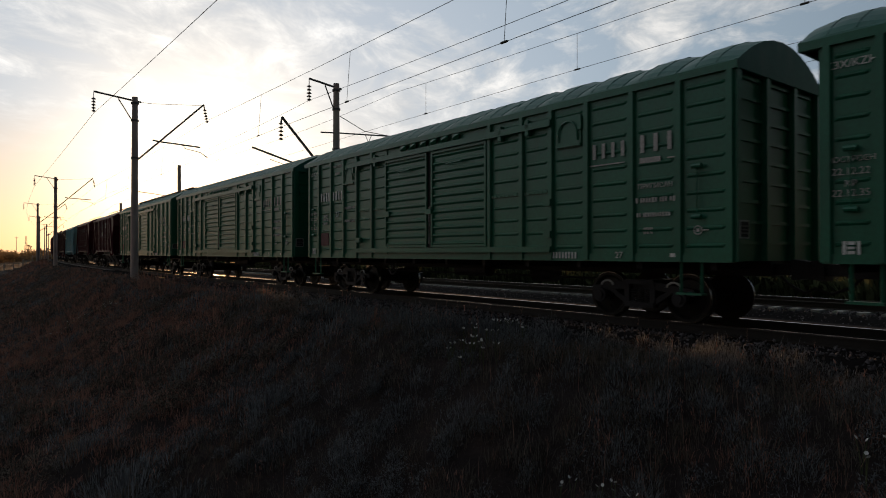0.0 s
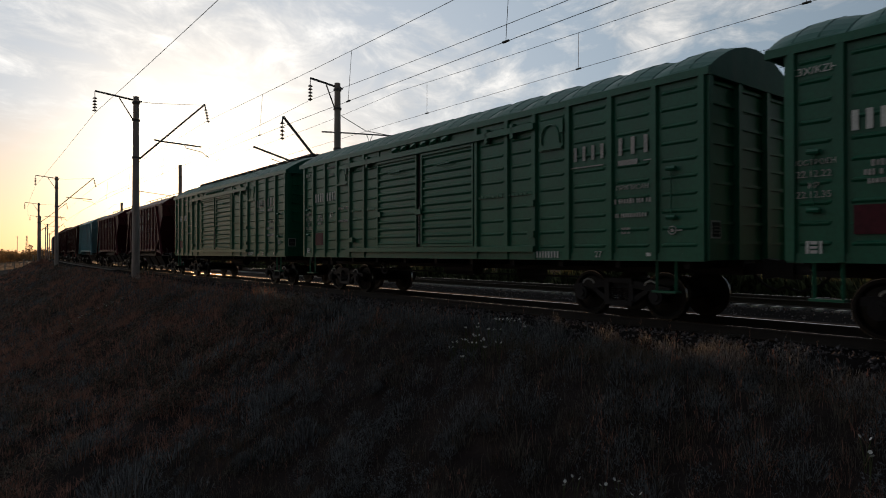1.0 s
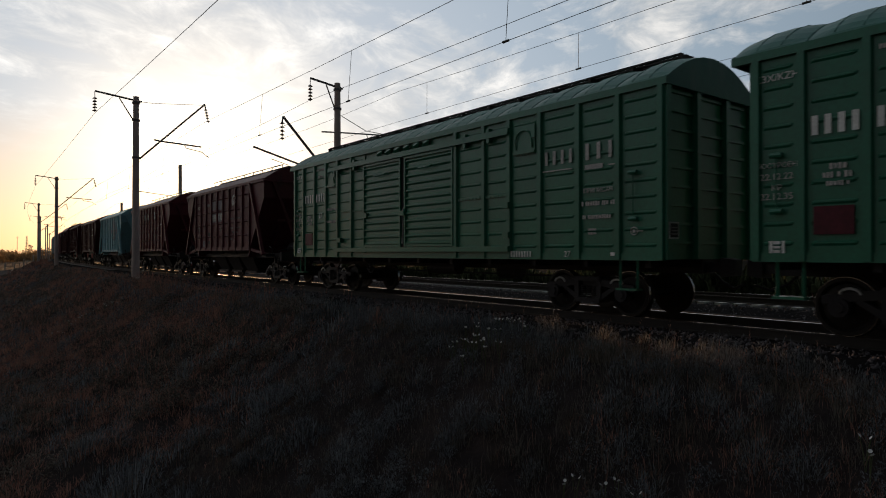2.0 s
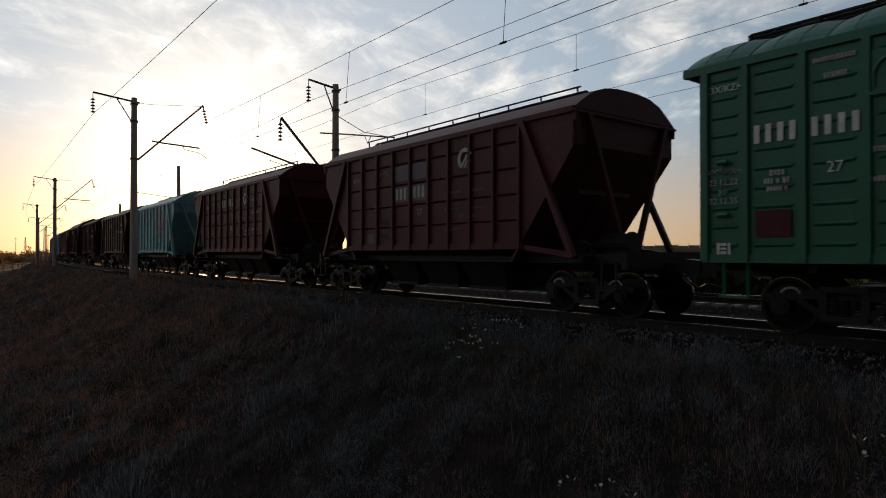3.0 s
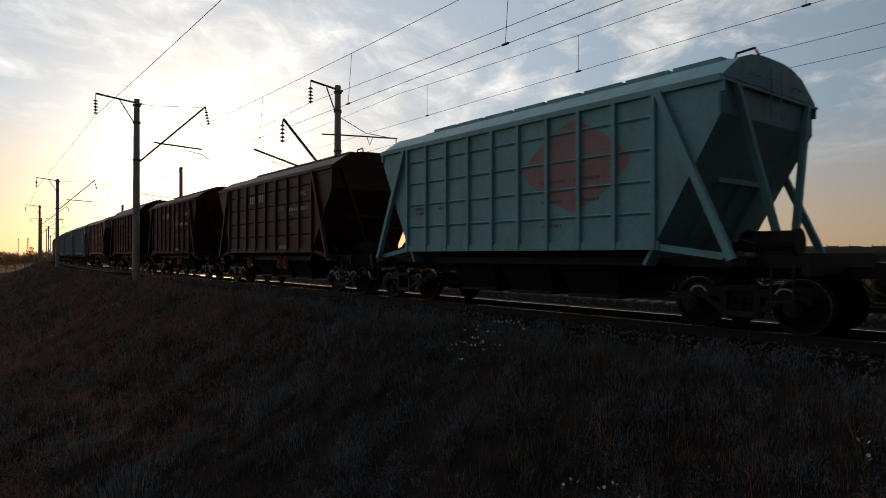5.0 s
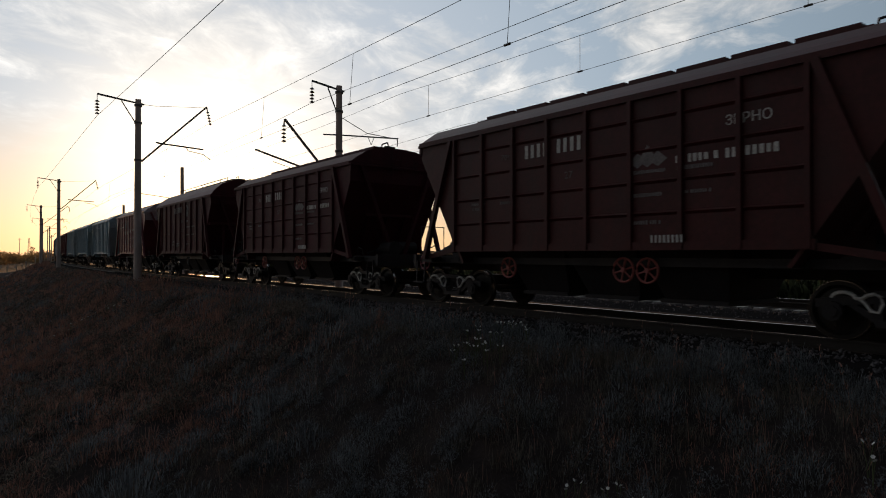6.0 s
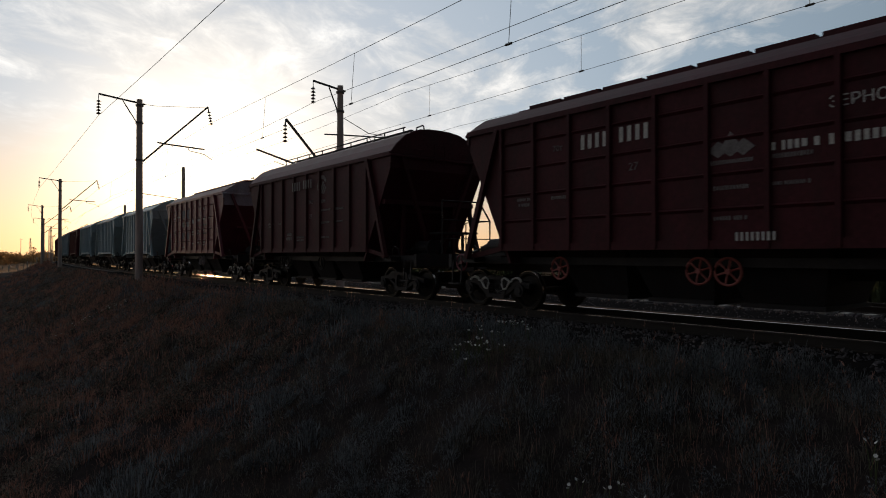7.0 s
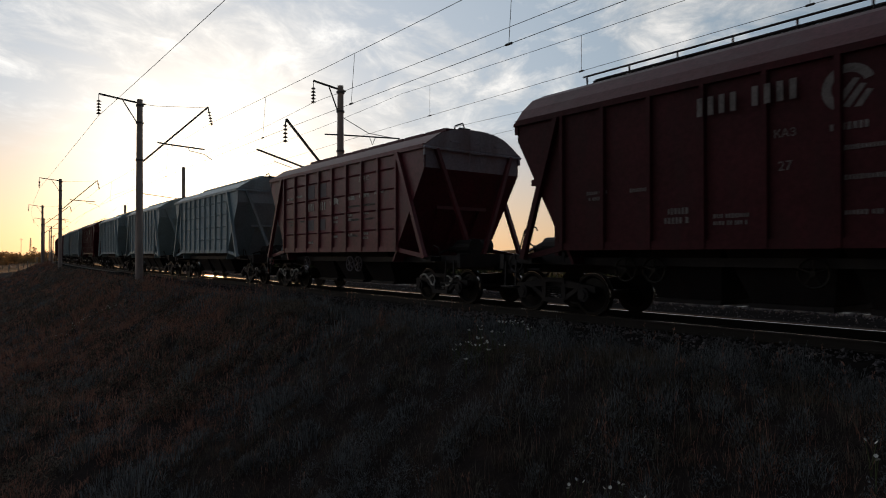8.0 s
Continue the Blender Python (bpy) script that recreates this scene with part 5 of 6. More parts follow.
def build_overhead():
    for s in NEAR_MASTS[1:]:
        build_mast("catenary_mast", s, -3.85 - (0.45 if s > 120 else 0), 1, 10.3)
    build_mast("catenary_mast", 29.68, 3.9, -1, 10.25, left_arm=1.55, second=True)
    for s, hgt in ((60.47, 9.4), (92.4, 7.95)):
        m = line_pose(s, 3.9, 0) @ pose(0, 0, 0, 0, -1.5, 0)
        w = thing("line_pole", "slim weathered pole between the two tracks", "pole", "masts of the overhead line", m=m)
        part("pole", Geo().tube((0, 0, -0.8), (0, 0, hgt), 0.20, 0.15, 12), M["concrete"], w)
        part("clamp", Geo().box(-0.1, 0.35, -0.05, 0.05, hgt - 1.2, hgt - 1.08), M["steel"], w)
        part("arm", Geo().path([(0, -3.6, hgt - 2.6), (0, 0.2, hgt - 3.0)], 0.035), M["steel"], w)

    def wire(name, label, knots, sag, r):
        g = Geo()
        pts = []
        for (s0, o0, z0), (s1, o1, z1) in zip(knots, knots[1:]):
            for k in range(12):
                f = k / 12
                pts.append(line_at(s0 + (s1 - s0) * f, o0 + (o1 - o0) * f, z0 + (z1 - z0) * f - sag * 4 * f * (1 - f)))
        pts.append(line_at(*knots[-1]))
        g.path(pts, r, 5)
        ob = tagged(new(name, g.mesh(name, M["wire"])), label, "overhead wire", "wires of the overhead line")
        return ob

    feeder_z = 9.1
    wire("feeder_wire", "dark feeder wire slung between mast brackets", [(s, -5.95, feeder_z) for s in NEAR_MASTS], 0.35, 0.0112)
    wire("messenger_wire", "dark messenger wire over the first track", [(s, 0.15, 9.42) for s in NEAR_MASTS], 0.25, 0.0104)
    wire("contact_wire", "dark contact wire over the first track", [(s, 0.0, 7.2) for s in NEAR_MASTS], 0.0, 0.0096)
    wire("feeder_wire", "dark feeder wire on the inner mast", [(s, 2.35, 9.15) for s in FAR_MASTS], 0.3, 0.0104)
    wire("messenger_wire", "dark messenger wire over the second track", [(s, 7.7, 10.4) for s in FAR_MASTS], 0.3, 0.0104)
    wire("contact_wire", "dark contact wire over the second track", [(s, 7.7, 8.7) for s in FAR_MASTS], 0.0, 0.0096)
    wire("messenger_wire", "dark messenger wire over a third track", [(s, 12.0, 9.15) for s in FAR_MASTS], 0.2, 0.0096)
    wire("contact_wire", "dark contact wire over a third track", [(s, 12.0, 8.17) for s in FAR_MASTS], 0.0, 0.0088)

    def hang(s, masts, z, sag):
        i = max(k for k in range(len(masts) - 1) if masts[k] <= s)
        f = (s - masts[i]) / (masts[i + 1] - masts[i])
        return z - sag * 4 * f * (1 - f)

    rows = [(s, 0.15, 0.0, hang(s, NEAR_MASTS, 9.42, 0.25), 7.2) for s in (4.0, 12.7, 21.5, 30.5, 50, 63, 76)]
    rows += [(s, 7.7, 7.7, hang(s, FAR_MASTS, 10.4, 0.3), 8.7) for s in (8.0, 16.6, 26.9)]
    for s, o, o2, top, low in rows:
        g = Geo().path([line_at(s, o, top), line_at(s, o2, low)], 0.009, 5)
        g.path([line_at(s - 0.12, o2, low), line_at(s + 0.12, o2, low)], 0.035, 6)
        tagged(new("dropper", g.mesh("dropper", M["wire"])), "thin dropper wire between messenger and contact wire", "dropper", "wires of the overhead line")


build_overhead()

# ---- sleepers and ballast stones ----


def place_of(s, off):
    """Arrays of places along the line, as line_at, without height."""
    a = s / RADIUS
    x = ACROSS.x * TRACK_FROM + ALONG.x * RADIUS * np.sin(a) + ACROSS.x * RADIUS * (1 - np.cos(a)) + (ACROSS.x * np.cos(a) - ALONG.x * np.sin(a)) * off
    y = ACROSS.y * TRACK_FROM + ALONG.y * RADIUS * np.sin(a) + ACROSS.y * RADIUS * (1 - np.cos(a)) + (ACROSS.y * np.cos(a) - ALONG.y * np.sin(a)) * off
    return x, y


def fast_mesh(name, verts, faces, mat):
    """A mesh of triangles from arrays."""
    me = bpy.data.meshes.new(name)
    me.vertices.add(len(verts))
    me.vertices.foreach_set("co", verts.astype(np.float32).ravel())
    me.loops.add(faces.size)
    me.loops.foreach_set("vertex_index", faces.astype(np.int32).ravel())
    me.polygons.add(len(faces))
    me.polygons.foreach_set("loop_start", np.arange(0, faces.size, faces.shape[1], dtype=np.int32))
    me.update(calc_edges=True)
    me.materials.append(mat)
    return me


def build_sleepers():
    g = Geo()
    ring = [(-0.14, -0.34), (-0.11, -0.185), (0.11, -0.185), (0.14, -0.34)]
    g.prism([(x, -1.35, z) for x, z in ring], [(x, 1.35, z) for x, z in ring])
    shape = g.mesh("sleeper", M["sleeper"])
    for number, off in ((1, 0.0), (2, SECOND)):
        bed = bpy.data.objects["ballast_bed_%d" % number]
        for i in range(130):
            ob = new("sleeper", shape)
            ob.matrix_basis = line_pose(-9 + i * 0.56, off, -0.022 if number == 1 else 0.0)
            ob.parent = bed
        rest = Geo()
        for i in range(200):
            m = line_pose(-9 + (130 + i) * 0.56, off, 0.0)
            rest.prism([m @ Vector((x, -1.35, z)) for x, z in ring], [m @ Vector((x, 1.35, z)) for x, z in ring])
        far = part("far_sleepers", rest, M["sleeper"], bed)
        tagged(far, kind="stuff")


def build_stones():
    rng = np.random.default_rng(5)
    n = 60000
    s = -7 + 48 * rng.random(n) ** 1.3
    side = rng.random(n)
    off = np.where(side < 0.16, -2.45 + 1.75 * rng.random(n), np.where(side < 0.58, 0.7 + 4.6 * rng.random(n), 4.9 + 5.2 * rng.random(n)))
    x, y = place_of(s, off)
    d = np.minimum(np.abs(off), np.abs(off - SECOND))
    z = np.where(off < 3.5, -0.20, -0.25) - np.clip(d - 1.7, 0, 0.65) * 0.36 + rng.normal(0, 0.012, n)
    base = np.array([(1, 0, 0), (-1, 0, 0), (0, 1, 0), (0, -1, 0), (0, 0, 1), (0, 0, -1)], float)
    tri = np.array([(0, 2, 4), (2, 1, 4), (1, 3, 4), (3, 0, 4), (2, 0, 5), (1, 2, 5), (3, 1, 5), (0, 3, 5)])
    size = rng.uniform(0.016, 0.042, (n, 1, 1))
    v = base[None] * size * rng.uniform(0.6, 1.3, (n, 6, 1)) + rng.normal(0, 0.012, (n, 6, 3)) + np.stack([x, y, z], -1)[:, None, :]
    f = tri[None] + (np.arange(n) * 6)[:, None, None]
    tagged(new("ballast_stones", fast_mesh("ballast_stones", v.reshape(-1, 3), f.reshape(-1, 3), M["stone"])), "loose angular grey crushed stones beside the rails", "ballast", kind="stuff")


build_sleepers()
build_stones()

# ---- grass ----


def blades(rng, x, y, z, height, width, lean, turn=None):
    """Bent tapering blades: four triangles' worth of strip each."""
    n = len(x)
    a = rng.random(n) * 2 * np.pi if turn is None else turn
    t = rng.random(n) * 2 * np.pi
    side = np.stack([np.cos(t), np.sin(t), np.zeros(n)], -1) * (width / 2)[:, None]
    out = np.stack([np.cos(a), np.sin(a), np.zeros(n)], -1)
    root = np.stack([x, y, z - 0.03], -1)
    mid = root + out * (lean * height * 0.35)[:, None] + np.stack([np.zeros(n), np.zeros(n), height * 0.58], -1)
    tip = root + out * (lean * height)[:, None] + np.stack([np.zeros(n), np.zeros(n), height * (1 - 0.3 * lean)], -1)
    v = np.stack([root - side, root + side, mid + side * 0.7, mid - side * 0.7, tip], 1)
    f = np.array([(0, 1, 2), (0, 2, 3), (3, 2, 4)])[None] + (np.arange(n) * 5)[:, None, None]
    return v.reshape(-1, 3), f.reshape(-1, 3)


def leaflets(rng, centre, length, width):
    """Small pointed leaves lying every way round."""
    n = len(centre)
    d = rng.normal(0, 1, (n, 3)) + np.array([0, 0, 0.7])
    d /= np.linalg.norm(d, axis=1)[:, None]
    e = np.cross(d, rng.normal(0, 1, (n, 3)))
    e /= np.linalg.norm(e, axis=1)[:, None] + 1e-6
    d, e = d * length[:, None], e * width[:, None] / 2
    v = np.stack([centre, centre + d * 0.45 + e, centre + d, centre + d * 0.45 - e], 1)
    f = np.array([(0, 1, 2), (0, 2, 3)])[None] + (np.arange(n) * 4)[:, None, None]
    return v.reshape(-1, 3), f.reshape(-1, 3)


def herb_clumps(rng, m, k, s0, s1, o0, o1, low, high, leaf):
    """Low rounded herbs: leaflets in an uneven dome of several shoots."""
    cx, cy, cs, co = scatter(rng, m, s0, s1, o0, o1)
    big = rng.uniform(low, high, m) * np.clip(0.6 + patchy(cx, cy, 1.1, 3.0), 0.6, 1.35)
    u, el = rng.random((m, k)) * 2 * np.pi, np.arcsin(rng.random((m, k)))
    lump = 0.8 + 0.2 * np.sin(5 * u + 3 * el + rng.random((m, 1)) * 6)
    r = big[:, None] * lump * (0.35 + 0.65 * np.sqrt(rng.random((m, k))))
    x, y = (cx[:, None] + r * np.cos(el) * np.cos(u)).ravel(), (cy[:, None] + r * np.cos(el) * np.sin(u)).ravel()
    z = ground_height(x, y) + (r * np.sin(el) * 0.85).ravel()
    size = leaf * rng.uniform(0.6, 1.5, x.size)
    return leaflets(rng, np.stack([x, y, z], -1), size, size * rng.uniform(0.22, 0.42, x.size))


def patchy(x, y, k=1.0, p=0.0):
    """A soft uneven field between 0 and 1, to make growth patchy."""
    v = np.sin(x * 0.71 * k + 1.7 * np.sin(y * 0.33 * k + p)) + np.sin(y * 0.93 * k + 1.3 * np.sin(x * 0.47 * k + 2 * p)) + 0.6 * np.sin(1.9 * k * x + 2.3 * k * y + p)
    return 0.5 + v / 5.2


def scatter(rng, n, s0, s1, o0, o1, bias=1.0):
    s = s0 + (s1 - s0) * rng.random(n) ** bias
    off = o0 + (o1 - o0) * rng.random(n)
    x, y = place_of(s, off)
    return x, y, s, off


def merge(parts):
    v, f, k = [], [], 0
    for a, b in parts:
        v.append(a)
        f.append(b + k)
        k += len(a)
    return np.concatenate(v), np.concatenate(f)


def build_grass():
    rng = np.random.default_rng(11)
    green, straw, sage, stalks = [], [], [], []
    # zones along the bank: nearer zones carry more and finer blades
    for n, s0, s1, o0, o1, w, hgt in ((120000, -6, 14, -10.8, -2.2, 0.0055, 0.18), (75000, 14, 34, -12.5, -2.2, 0.010, 0.23), (62000, 34, 75, -14, -2.3, 0.022, 0.30), (20000, 75, 190, -16, -2.8, 0.06, 0.36), (14000, -6, 90, 10.3, 13.5, 0.03, 0.40), (18000, -20, 40, -22, -10.8, 0.03, 0.22)):
        # blades grow in tufts
        m = n // 14
        cx, cy, cs, co = scatter(rng, m, s0, s1, o0, o1)
        keep = rng.random(m) < np.clip(patchy(cx, cy, 1.2) * 1.9 + 0.05, 0.35, 1)
        cx, cy, co = cx[keep], cy[keep], co[keep]
        dry = patchy(cx, cy, 0.55, 2.1) + rng.normal(0, 0.14, len(cx)) + np.clip((cs[keep] - 19) / 42, -0.5, 0.25) > 0.58
        tall = np.clip(0.55 + 0.9 * patchy(cx, cy, 0.8, 4.0) + rng.normal(0, 0.25, len(cx)), 0.35, 2.0)
        tall *= np.where(co > -2.5, 0.6, 1.0)
        k = 19
        r = np.abs(rng.normal(0, 0.075 + w, (len(cx), k)))
        a = rng.random((len(cx), k)) * 2 * np.pi
        x, y = (cx[:, None] + r * np.cos(a)).ravel(), (cy[:, None] + r * np.sin(a)).ravel()
        hh = (hgt * tall[:, None] * rng.uniform(0.5, 1.35, (len(cx), k))).ravel()
        ww = w * rng.uniform(0.6, 1.5, x.size)
        lean = np.clip(rng.normal(0.45, 0.3, x.size), 0, 1.3)
        z = ground_height(x, y)
        isdry = np.repeat(dry, k) ^ (rng.random(x.size) < (0.03 if s1 < 15 else 0.14))
        for sel, store in ((~isdry, green), (isdry, straw)):
            store.append(blades(rng, x[sel], y[sel], z[sel], hh[sel], ww[sel], lean[sel], a.ravel()[sel]))
    # sagebrush: rounded feathery bushes
    for n, s0, s1, o0, o1, w, k in ((330, -5, 16, -10.3, -2.3, 0.0055, 340), (210, -6, 26, -3.5, -2.1, 0.0065, 300), (220, 16, 40, -11.5, -2.4, 0.010, 140), (300, 40, 110, -13, -2.6, 0.04, 60)):
        cx, cy, cs, co = scatter(rng, n, s0, s1, o0, o1)
        big = rng.uniform(0.16, 0.44, n)
        u, v = rng.random((n, k)) * 2 * np.pi, rng.random((n, k)) ** 0.6
        r = big[:, None] * v * 0.75
        x, y = (cx[:, None] + r * np.cos(u)).ravel(), (cy[:, None] + r * np.sin(u)).ravel()
        hh = (big[:, None] * np.sqrt(np.clip(1.15 - v * v, 0.1, 1)) * rng.uniform(0.75, 1.25, (n, k))).ravel()
        lean = (v * 0.8 + rng.normal(0, 0.6, (n, k))).ravel()
        sage.append(blades(rng, x, y, ground_height(x, y) + hh * rng.uniform(0.0, 0.9, hh.size), hh * rng.uniform(0.14, 0.42, hh.size), w * 1.15 * rng.uniform(0.7, 1.6, x.size), lean, u.ravel()))
    herb = [herb_clumps(rng, 230, 360, -5, 15, -10.3, -2.3, 0.12, 0.34, 0.034), herb_clumps(rng, 520, 210, 15, 38, -12.0, -2.4, 0.16, 0.42, 0.062), herb_clumps(rng, 420, 80, 38, 90, -13.0, -2.6, 0.25, 0.6, 0.13)]
    sage += herb[:1]
    # shoulder-high bushes along the far side of the second track
    m, k = 520, 110
    cx, cy, cs, co = scatter(rng, m, -25, 130, 10.6, 13.5)
    big = rng.uniform(0.75, 1.5, m)
    u, v = rng.random((m, k)) * 2 * np.pi, rng.random((m, k)) ** 0.6
    x, y = (cx[:, None] + big[:, None] * v * 0.8 * np.cos(u)).ravel(), (cy[:, None] + big[:, None] * v * 0.8 * np.sin(u)).ravel()
    hh = (big[:, None] * np.sqrt(np.clip(1.2 - v * v, 0.15, 1)) * rng.uniform(0.7, 1.2, (m, k))).ravel()
    up = rng.uniform(0.0, 0.75, hh.size)
    bushes = [blades(rng, x, y, ground_height(x, y) + hh * up, hh * (1.05 - up) * 0.9, rng.uniform(0.09, 0.2, x.size), np.clip((v * 0.6).ravel() + rng.normal(0, 0.3, x.size), 0, 1.5), u.ravel())]
    # darker bushes on the bank
    m, k = 150, 170
    cx, cy, cs, co = scatter(rng, m, 9, 72, -13, -3.2)
    big = rng.uniform(0.25, 0.62, m)
    u, v = rng.random((m, k)) * 2 * np.pi, rng.random((m, k)) ** 0.6
    x, y = (cx[:, None] + big[:, None] * v * np.cos(u)).ravel(), (cy[:, None] + big[:, None] * v * np.sin(u)).ravel()
    hh = (big[:, None] * np.sqrt(np.clip(1.15 - v * v, 0.15, 1)) * rng.uniform(0.7, 1.1, (m, k))).ravel()
    up = rng.uniform(0.0, 0.7, hh.size)
    sage.append(blades(rng, x, y, ground_height(x, y) + hh * up, hh * (1.05 - up) * 0.8, rng.uniform(0.010, 0.022, x.size), np.clip((v * 0.6).ravel() + rng.normal(0, 0.3, x.size), 0, 1.5), u.ravel()))
    # tall dry stalks with a seed head of short awns
    for n, s0, s1, o0, o1, w in ((800, -5, 16, -9.5, -2.9, 0.005), (1800, 16, 45, -11, -2.5, 0.011)):
        x, y, s, off = scatter(rng, n, s0, s1, o0, o1)
        sel = patchy(x, y, 1.0, 1.0) > 0.42
        x, y = x[sel], y[sel]
        z, hh, a = ground_height(x, y), rng.uniform(0.35, 0.75, len(x)), rng.random(len(x)) * 2 * np.pi
        le = rng.uniform(0.05, 0.3, len(x))
        stalks.append(blades(rng, x, y, z, hh, np.full(len(x), w), le, a))
        k = 7
        rep = lambda q: np.repeat(q, k)
        f = rng.uniform(0.72, 1.0, len(x) * k)
        tx = rep(x + np.cos(a) * le * hh * 0.8) + rng.normal(0, 0.012, len(f))
        ty = rep(y + np.sin(a) * le * hh * 0.8) + rng.normal(0, 0.012, len(f))
        stalks.append(blades(rng, tx, ty, rep(z) + rep(hh) * f, rng.uniform(0.03, 0.08, len(f)), np.full(len(f), w * 1.6), rng.uniform(0.3, 1.2, len(f))))
    for name, parts, mat, label in (("grass", green, "grass", "low green-brown steppe grass in tufts on the embankment"), ("dry_grass", straw, "straw", "dry straw-coloured grass tufts on the embankment"), ("sagebrush", sage, "sage", "grey-green feathery sagebrush clumps on the embankment"), ("herbs", herb[1:], "herb", "low leafy brown-green herbs on the embankment"), ("dry_stalks", stalks, "straw", "tall dry stalks with seed heads"), ("roadside_bushes", bushes, "bush", "low dark leafy bushes beyond the second track")):
        v, f = merge(parts)
        tagged(new(name, fast_mesh(name, v, f, M[mat])), label, "grass", kind="stuff")


build_grass()


def build_flowers():
    w = thing("wild_flower", "white-flowered wild plant growing on the embankment", "wild flower", "white wild flowers")
    rr = random.Random(3)
    for k in range(2):
        a, r, hh = k * 2.6, rr.uniform(0.03, 0.10), rr.uniform(0.26, 0.42)
        tip = (r * math.cos(a), r * math.sin(a), hh)
        part("stem", Geo().path([(0, 0, -0.03), (tip[0] * 0.4, tip[1] * 0.4, hh * 0.6), tip], 0.004, 4), M["stem"], w)
        g = Geo()
        for j in range(6):
            b = j * math.pi / 3
            c = Vector(tip)
            turned = Matrix.Rotation(0.9, 3, (math.sin(a), -math.cos(a), 0.2))
            d, e = turned @ Vector((math.cos(b), math.sin(b), 0.3)), turned @ Vector((-math.sin(b), math.cos(b), 0))
            g.prism([c, c + d * 0.014 - e * 0.009, c + d * 0.022, c + d * 0.014 + e * 0.009], [q + Vector((0, 0, 0.003)) for q in (c, c + d * 0.014 - e * 0.009, c + d * 0.022, c + d * 0.014 + e * 0.009)])
        part("bloom", g, M["petal"], w, "small white six-petalled bloom")
    spots = [(33.3, -8.3), (33.5, -7.8), (33.8, -7.1), (33.8, -6.5), (32.8, -6.2), (32.5, -5.8), (33.6, -7.6), (33.9, -6.8), (8.7, -4.6), (8.4, -4.7), (8.6, -4.3), (8.6, -4.8), (9.2, -4.1), (9.3, -3.1), (9.6, -2.6), (8.8, -3.2), (9.9, -2.9), (8.1, -4.9), (8.9, -4.7), (4.9, -6.6), (4.8, -6.5), (4.4, -6.5), (4.3, -6.4), (4.0, -6.5), (2.2, -5.4), (2.3, -5.2), (2.1, -5.1)]
    spots += [(s + rr.uniform(-0.45, 0.45), off + rr.uniform(-0.25, 0.25)) for s, off in spots[:19] for k in range(2)]
    for i, (s, off) in enumerate(spots):
        p = line_at(s, off)
        z = float(ground_height(np.array([p.x]), np.array([p.y]))[0])
        m = pose(p.x, p.y, z, 0, 0, i * 71)
        if i == 0:
            w.matrix_basis = m
        else:
            copy_thing(w, m)


build_flowers()

# ---- distance ----


def build_tree(name_seed, p, size):
    rr = random.Random(name_seed)
    w = thing("tree", "leafy tree on the far plain, its leaf colour paled as haze", "tree", "trees on the horizon", m=pose(p[0], p[1], p[2]))
    g = Geo().tube((0, 0, -0.3), (0.1, 0, size * 0.4), size * 0.035, size * 0.022, 7)
    for k in range(5):
        a = k * 1.3
        g.tube((0.1, 0, size * (0.3 + 0.03 * k)), (size * 0.25 * math.cos(a), size * 0.25 * math.sin(a), size * (0.6 + 0.05 * k)), size * 0.014, size * 0.006, 5)
    part("trunk", g, M["bark"], w)
    rng = np.random.default_rng(name_seed)
    n = 520
    lobes = rng.normal(0, 1, (9, 3)) * np.array([0.30, 0.30, 0.20]) * size + np.array([0, 0, 0.45 * size])
    c = lobes[rng.integers(0, 9, n)] + rng.normal(0, 0.10, (n, 3)) * size
    a = rng.normal(0, 1, (n, 3, 3)) * 0.045 * size
    v = c[:, None, :] + a
    f = np.arange(n * 3).reshape(n, 3)
    ob = new("crown", fast_mesh("crown", v.reshape(-1, 3), f, M["leaf"]))
    ob.parent = w


def spot(px, depth):
    return ((px - 784) / FOCAL * depth, depth)


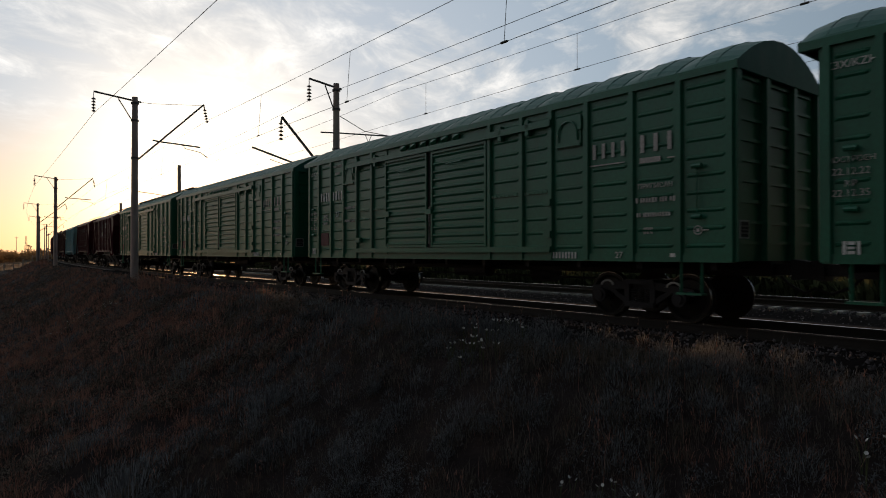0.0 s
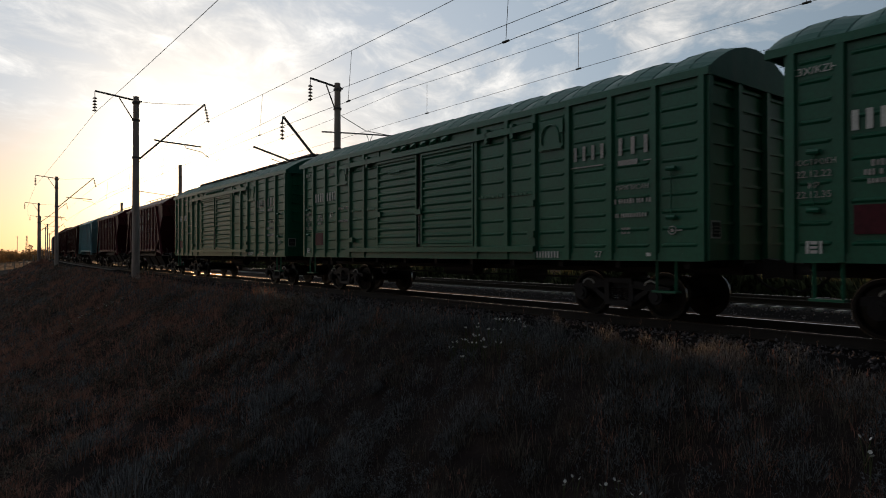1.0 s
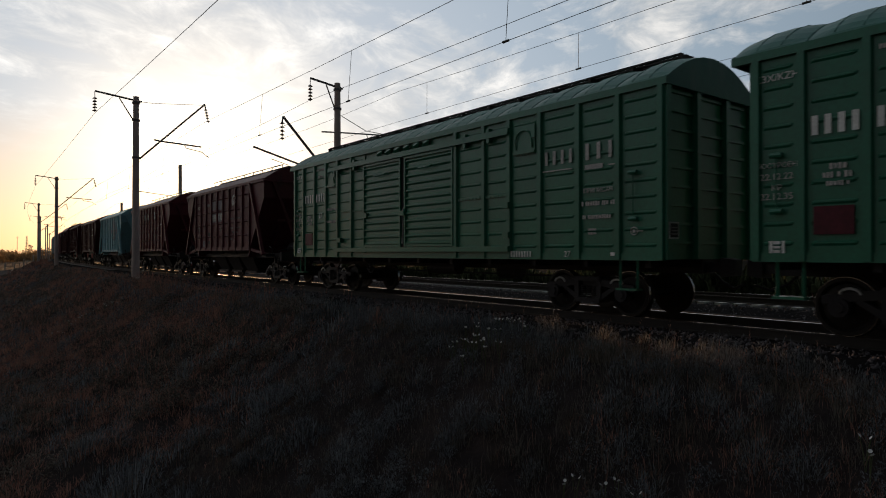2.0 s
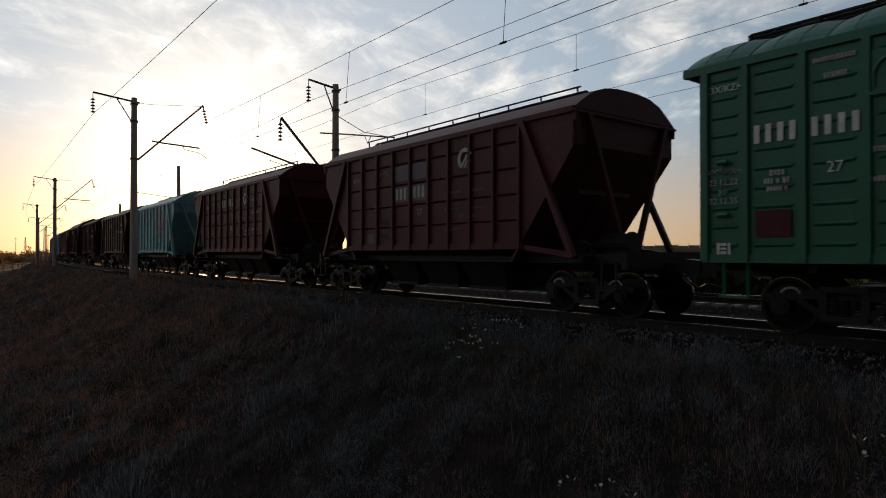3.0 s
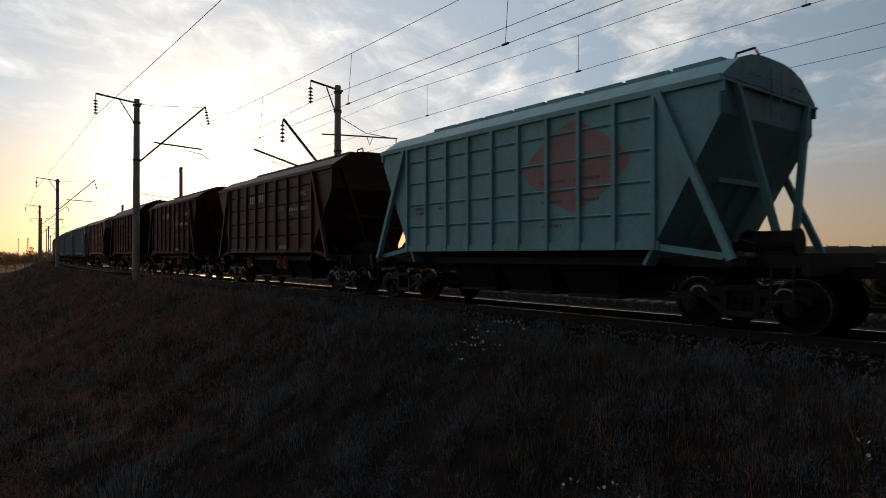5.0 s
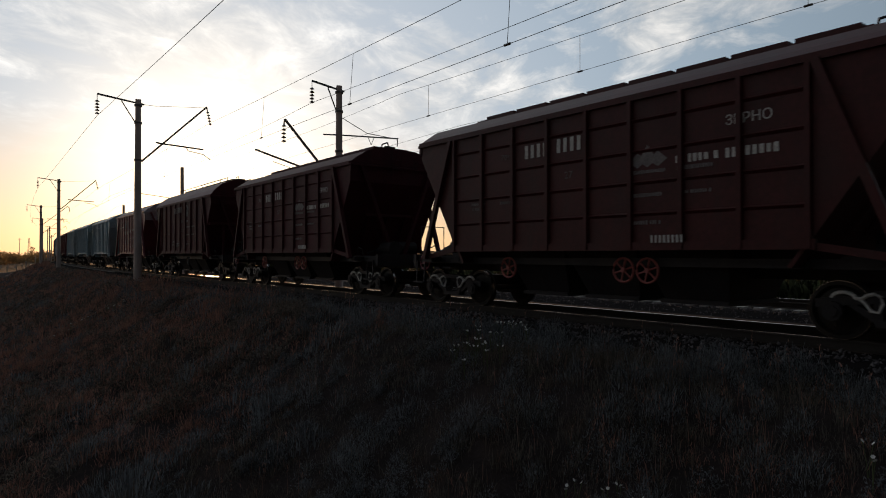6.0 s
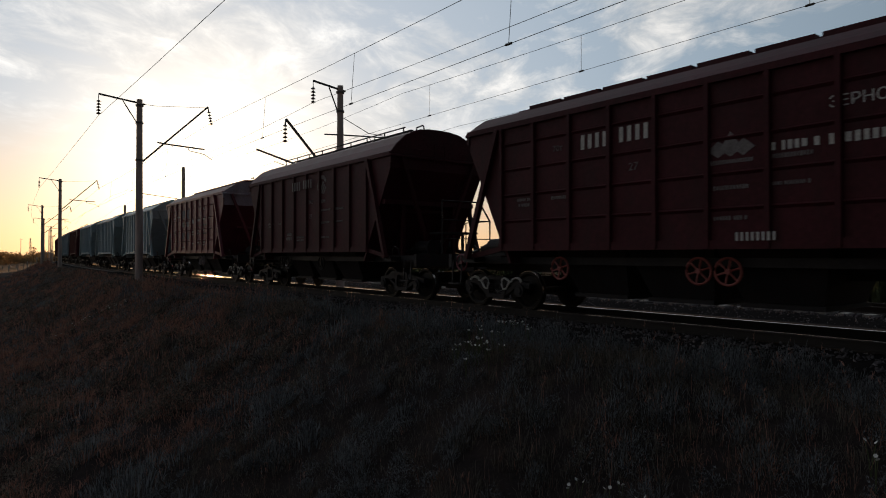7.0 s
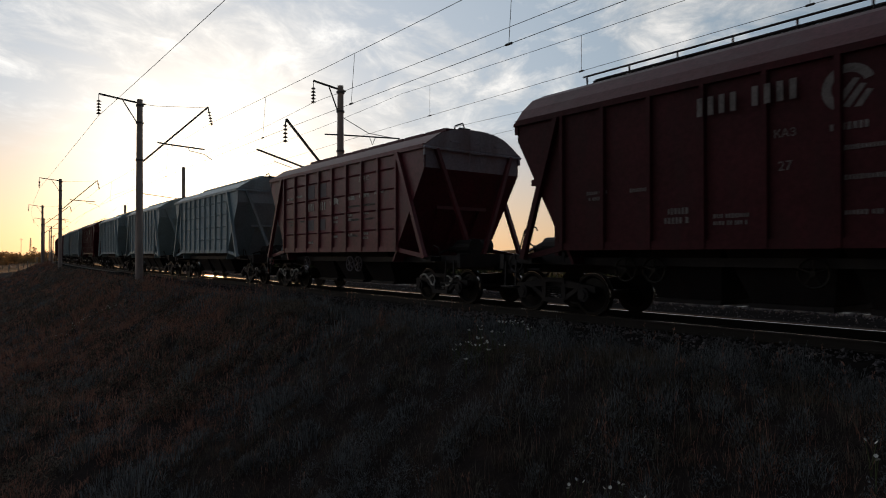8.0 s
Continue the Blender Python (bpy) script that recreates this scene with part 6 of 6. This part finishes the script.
def build_distance():
    rr = random.Random(8)
    for i in range(110):
        x, y = spot(rr.uniform(-120, 92), rr.uniform(330, 520))
        z = float(ground_height(np.array([x]), np.array([y]))[0])
        build_tree(100 + i, (x, y, z), rr.uniform(4.6, 9.6))
    # far pavilion and wall on the rise beyond the second track
    x, y = spot(1322, 150)
    z = float(ground_height(np.array([x]), np.array([y]))[0])
    w = thing("pavilion", "open wooden pavilion with a hipped roof on the far rise", "pavilion", m=pose(x, y, z))
    for a in (-2.2, 0, 2.2):
        for b in (-1.6, 1.6):
            part("post", Geo().box(a - 0.07, a + 0.07, b - 0.07, b + 0.07, -0.2, 2.3), M["bark"], w)
    part("rail", Geo().box(-2.3, 2.3, -1.7, -1.6, 0.7, 0.85), M["bark"], w)
    part("floor", Geo().box(-2.5, 2.5, -1.9, 1.9, -0.3, 0.02), M["plaster"], w)
    ring = [(-2.9, -2.2, 2.25), (2.9, -2.2, 2.25), (2.9, 2.2, 2.25), (-2.9, 2.2, 2.25)]
    part("roof", Geo().prism(ring, [(-0.5, -0.1, 3.3), (0.5, -0.1, 3.3), (0.5, 0.1, 3.3), (-0.5, 0.1, 3.3)]), M["tile_roof"], w)
    part("finial", Geo().tube((0, 0, 3.2), (0, 0, 4.4), 0.05, n=6), M["bark"], w)
    fence = thing("boundary_fence", "low pale boundary fence along the far rise", "fence")
    for i in range(34):
        px = 980 + i * 20
        x, y = spot(px, 165)
        x2, y2 = spot(px + 20, 165)
        z = float(ground_height(np.array([x]), np.array([y]))[0])
        part("panel", Geo().beam((x, y, z + 0.35), (x2 - 0.15, y2, z + 0.35), 0.08, 0.75), M["plaster"], fence)
        part("post", Geo().box(x - 0.08, x + 0.08, y - 0.08, y + 0.08, z - 0.3, z + 1.1), M["plaster"], fence)
    # fence and slim poles on the near plain
    plain = thing("yard_fence", "pale concrete yard fence on the plain below the embankment", "fence")
    for y, x0, n in ((175, -131, 10), (235, -172, 13)):
        for i in range(n):
            x = x0 + i * 2.6
            z = float(ground_height(np.array([x]), np.array([y + 0.0]))[0])
            part("post", Geo().box(x - 0.10, x + 0.10, y - 0.10, y + 0.10, z - 0.3, z + 2.5), M["plaster"], plain)
            for zz in (0.8, 2.2):
                part("bar", Geo().beam((x, y, z + zz), (x + 2.6, y, z + zz), 0.06, 0.10), M["plaster"], plain)
    x, y = spot(46, 520)
    z = float(ground_height(np.array([x]), np.array([y]))[0])
    mast = thing("lattice_mast", "thin steel lattice mast on the horizon", "mast", m=pose(x, y, z))
    g = Geo()
    for a, b in ((-1, -1), (1, -1), (1, 1), (-1, 1)):
        g.beam((a * 1.1, b * 1.1, -0.5), (a * 0.25, b * 0.25, 20), 0.16, 0.16)
    for k in range(9):
        z0, z1 = 2.2 * k, 2.2 * (k + 1)
        r0, r1 = 1.1 - 0.85 * z0 / 20, 1.1 - 0.85 * z1 / 20
        g.beam((-r0, -r0, z0), (r1, -r1, z1), 0.1, 0.1)
        g.beam((r0, -r0, z0), (-r1, -r1, z1), 0.1, 0.1)
    part("lattice", g, M["steel"], mast)
    for px, depth, hgt in ((79, 215, 10.0), (86, 260, 9.5), (29, 430, 12.0)):
        x, y = spot(px, depth)
        z = float(ground_height(np.array([x]), np.array([y]))[0])
        w = thing("line_pole", "slim distant pole with a short cross arm", "pole", "distant poles", m=pose(x, y, z))
        top = hgt + (0.5 - z if px < 40 else -z)
        part("pole", Geo().tube((0, 0, -0.5), (0, 0, top), 0.2, 0.14, 8), M["concrete"], w)
        part("cross_arm", Geo().box(-1.1, 1.1, -0.06, 0.06, top - 0.6, top - 0.45), M["steel"], w)


build_distance()


# ---- what moves ----


def motions():
    """The train runs at a steady speed round the curve; the wheels of the wagons that pass near turn with it."""
    times = [i * 0.25 for i in range(33)]
    for ob, wheels, s in TRAIN:
        walk(ob, [(t, line_pose(s - SPEED * t)) for t in times])
        if s > 190:
            continue
        for ws in wheels:
            x, z = ws.location.x, ws.location.z
            walk(ws, [(i / 30, pose(x, 0, z, 0, math.degrees(SPEED * i / 30 / 0.475), 0)) for i in range(241)])


motions()
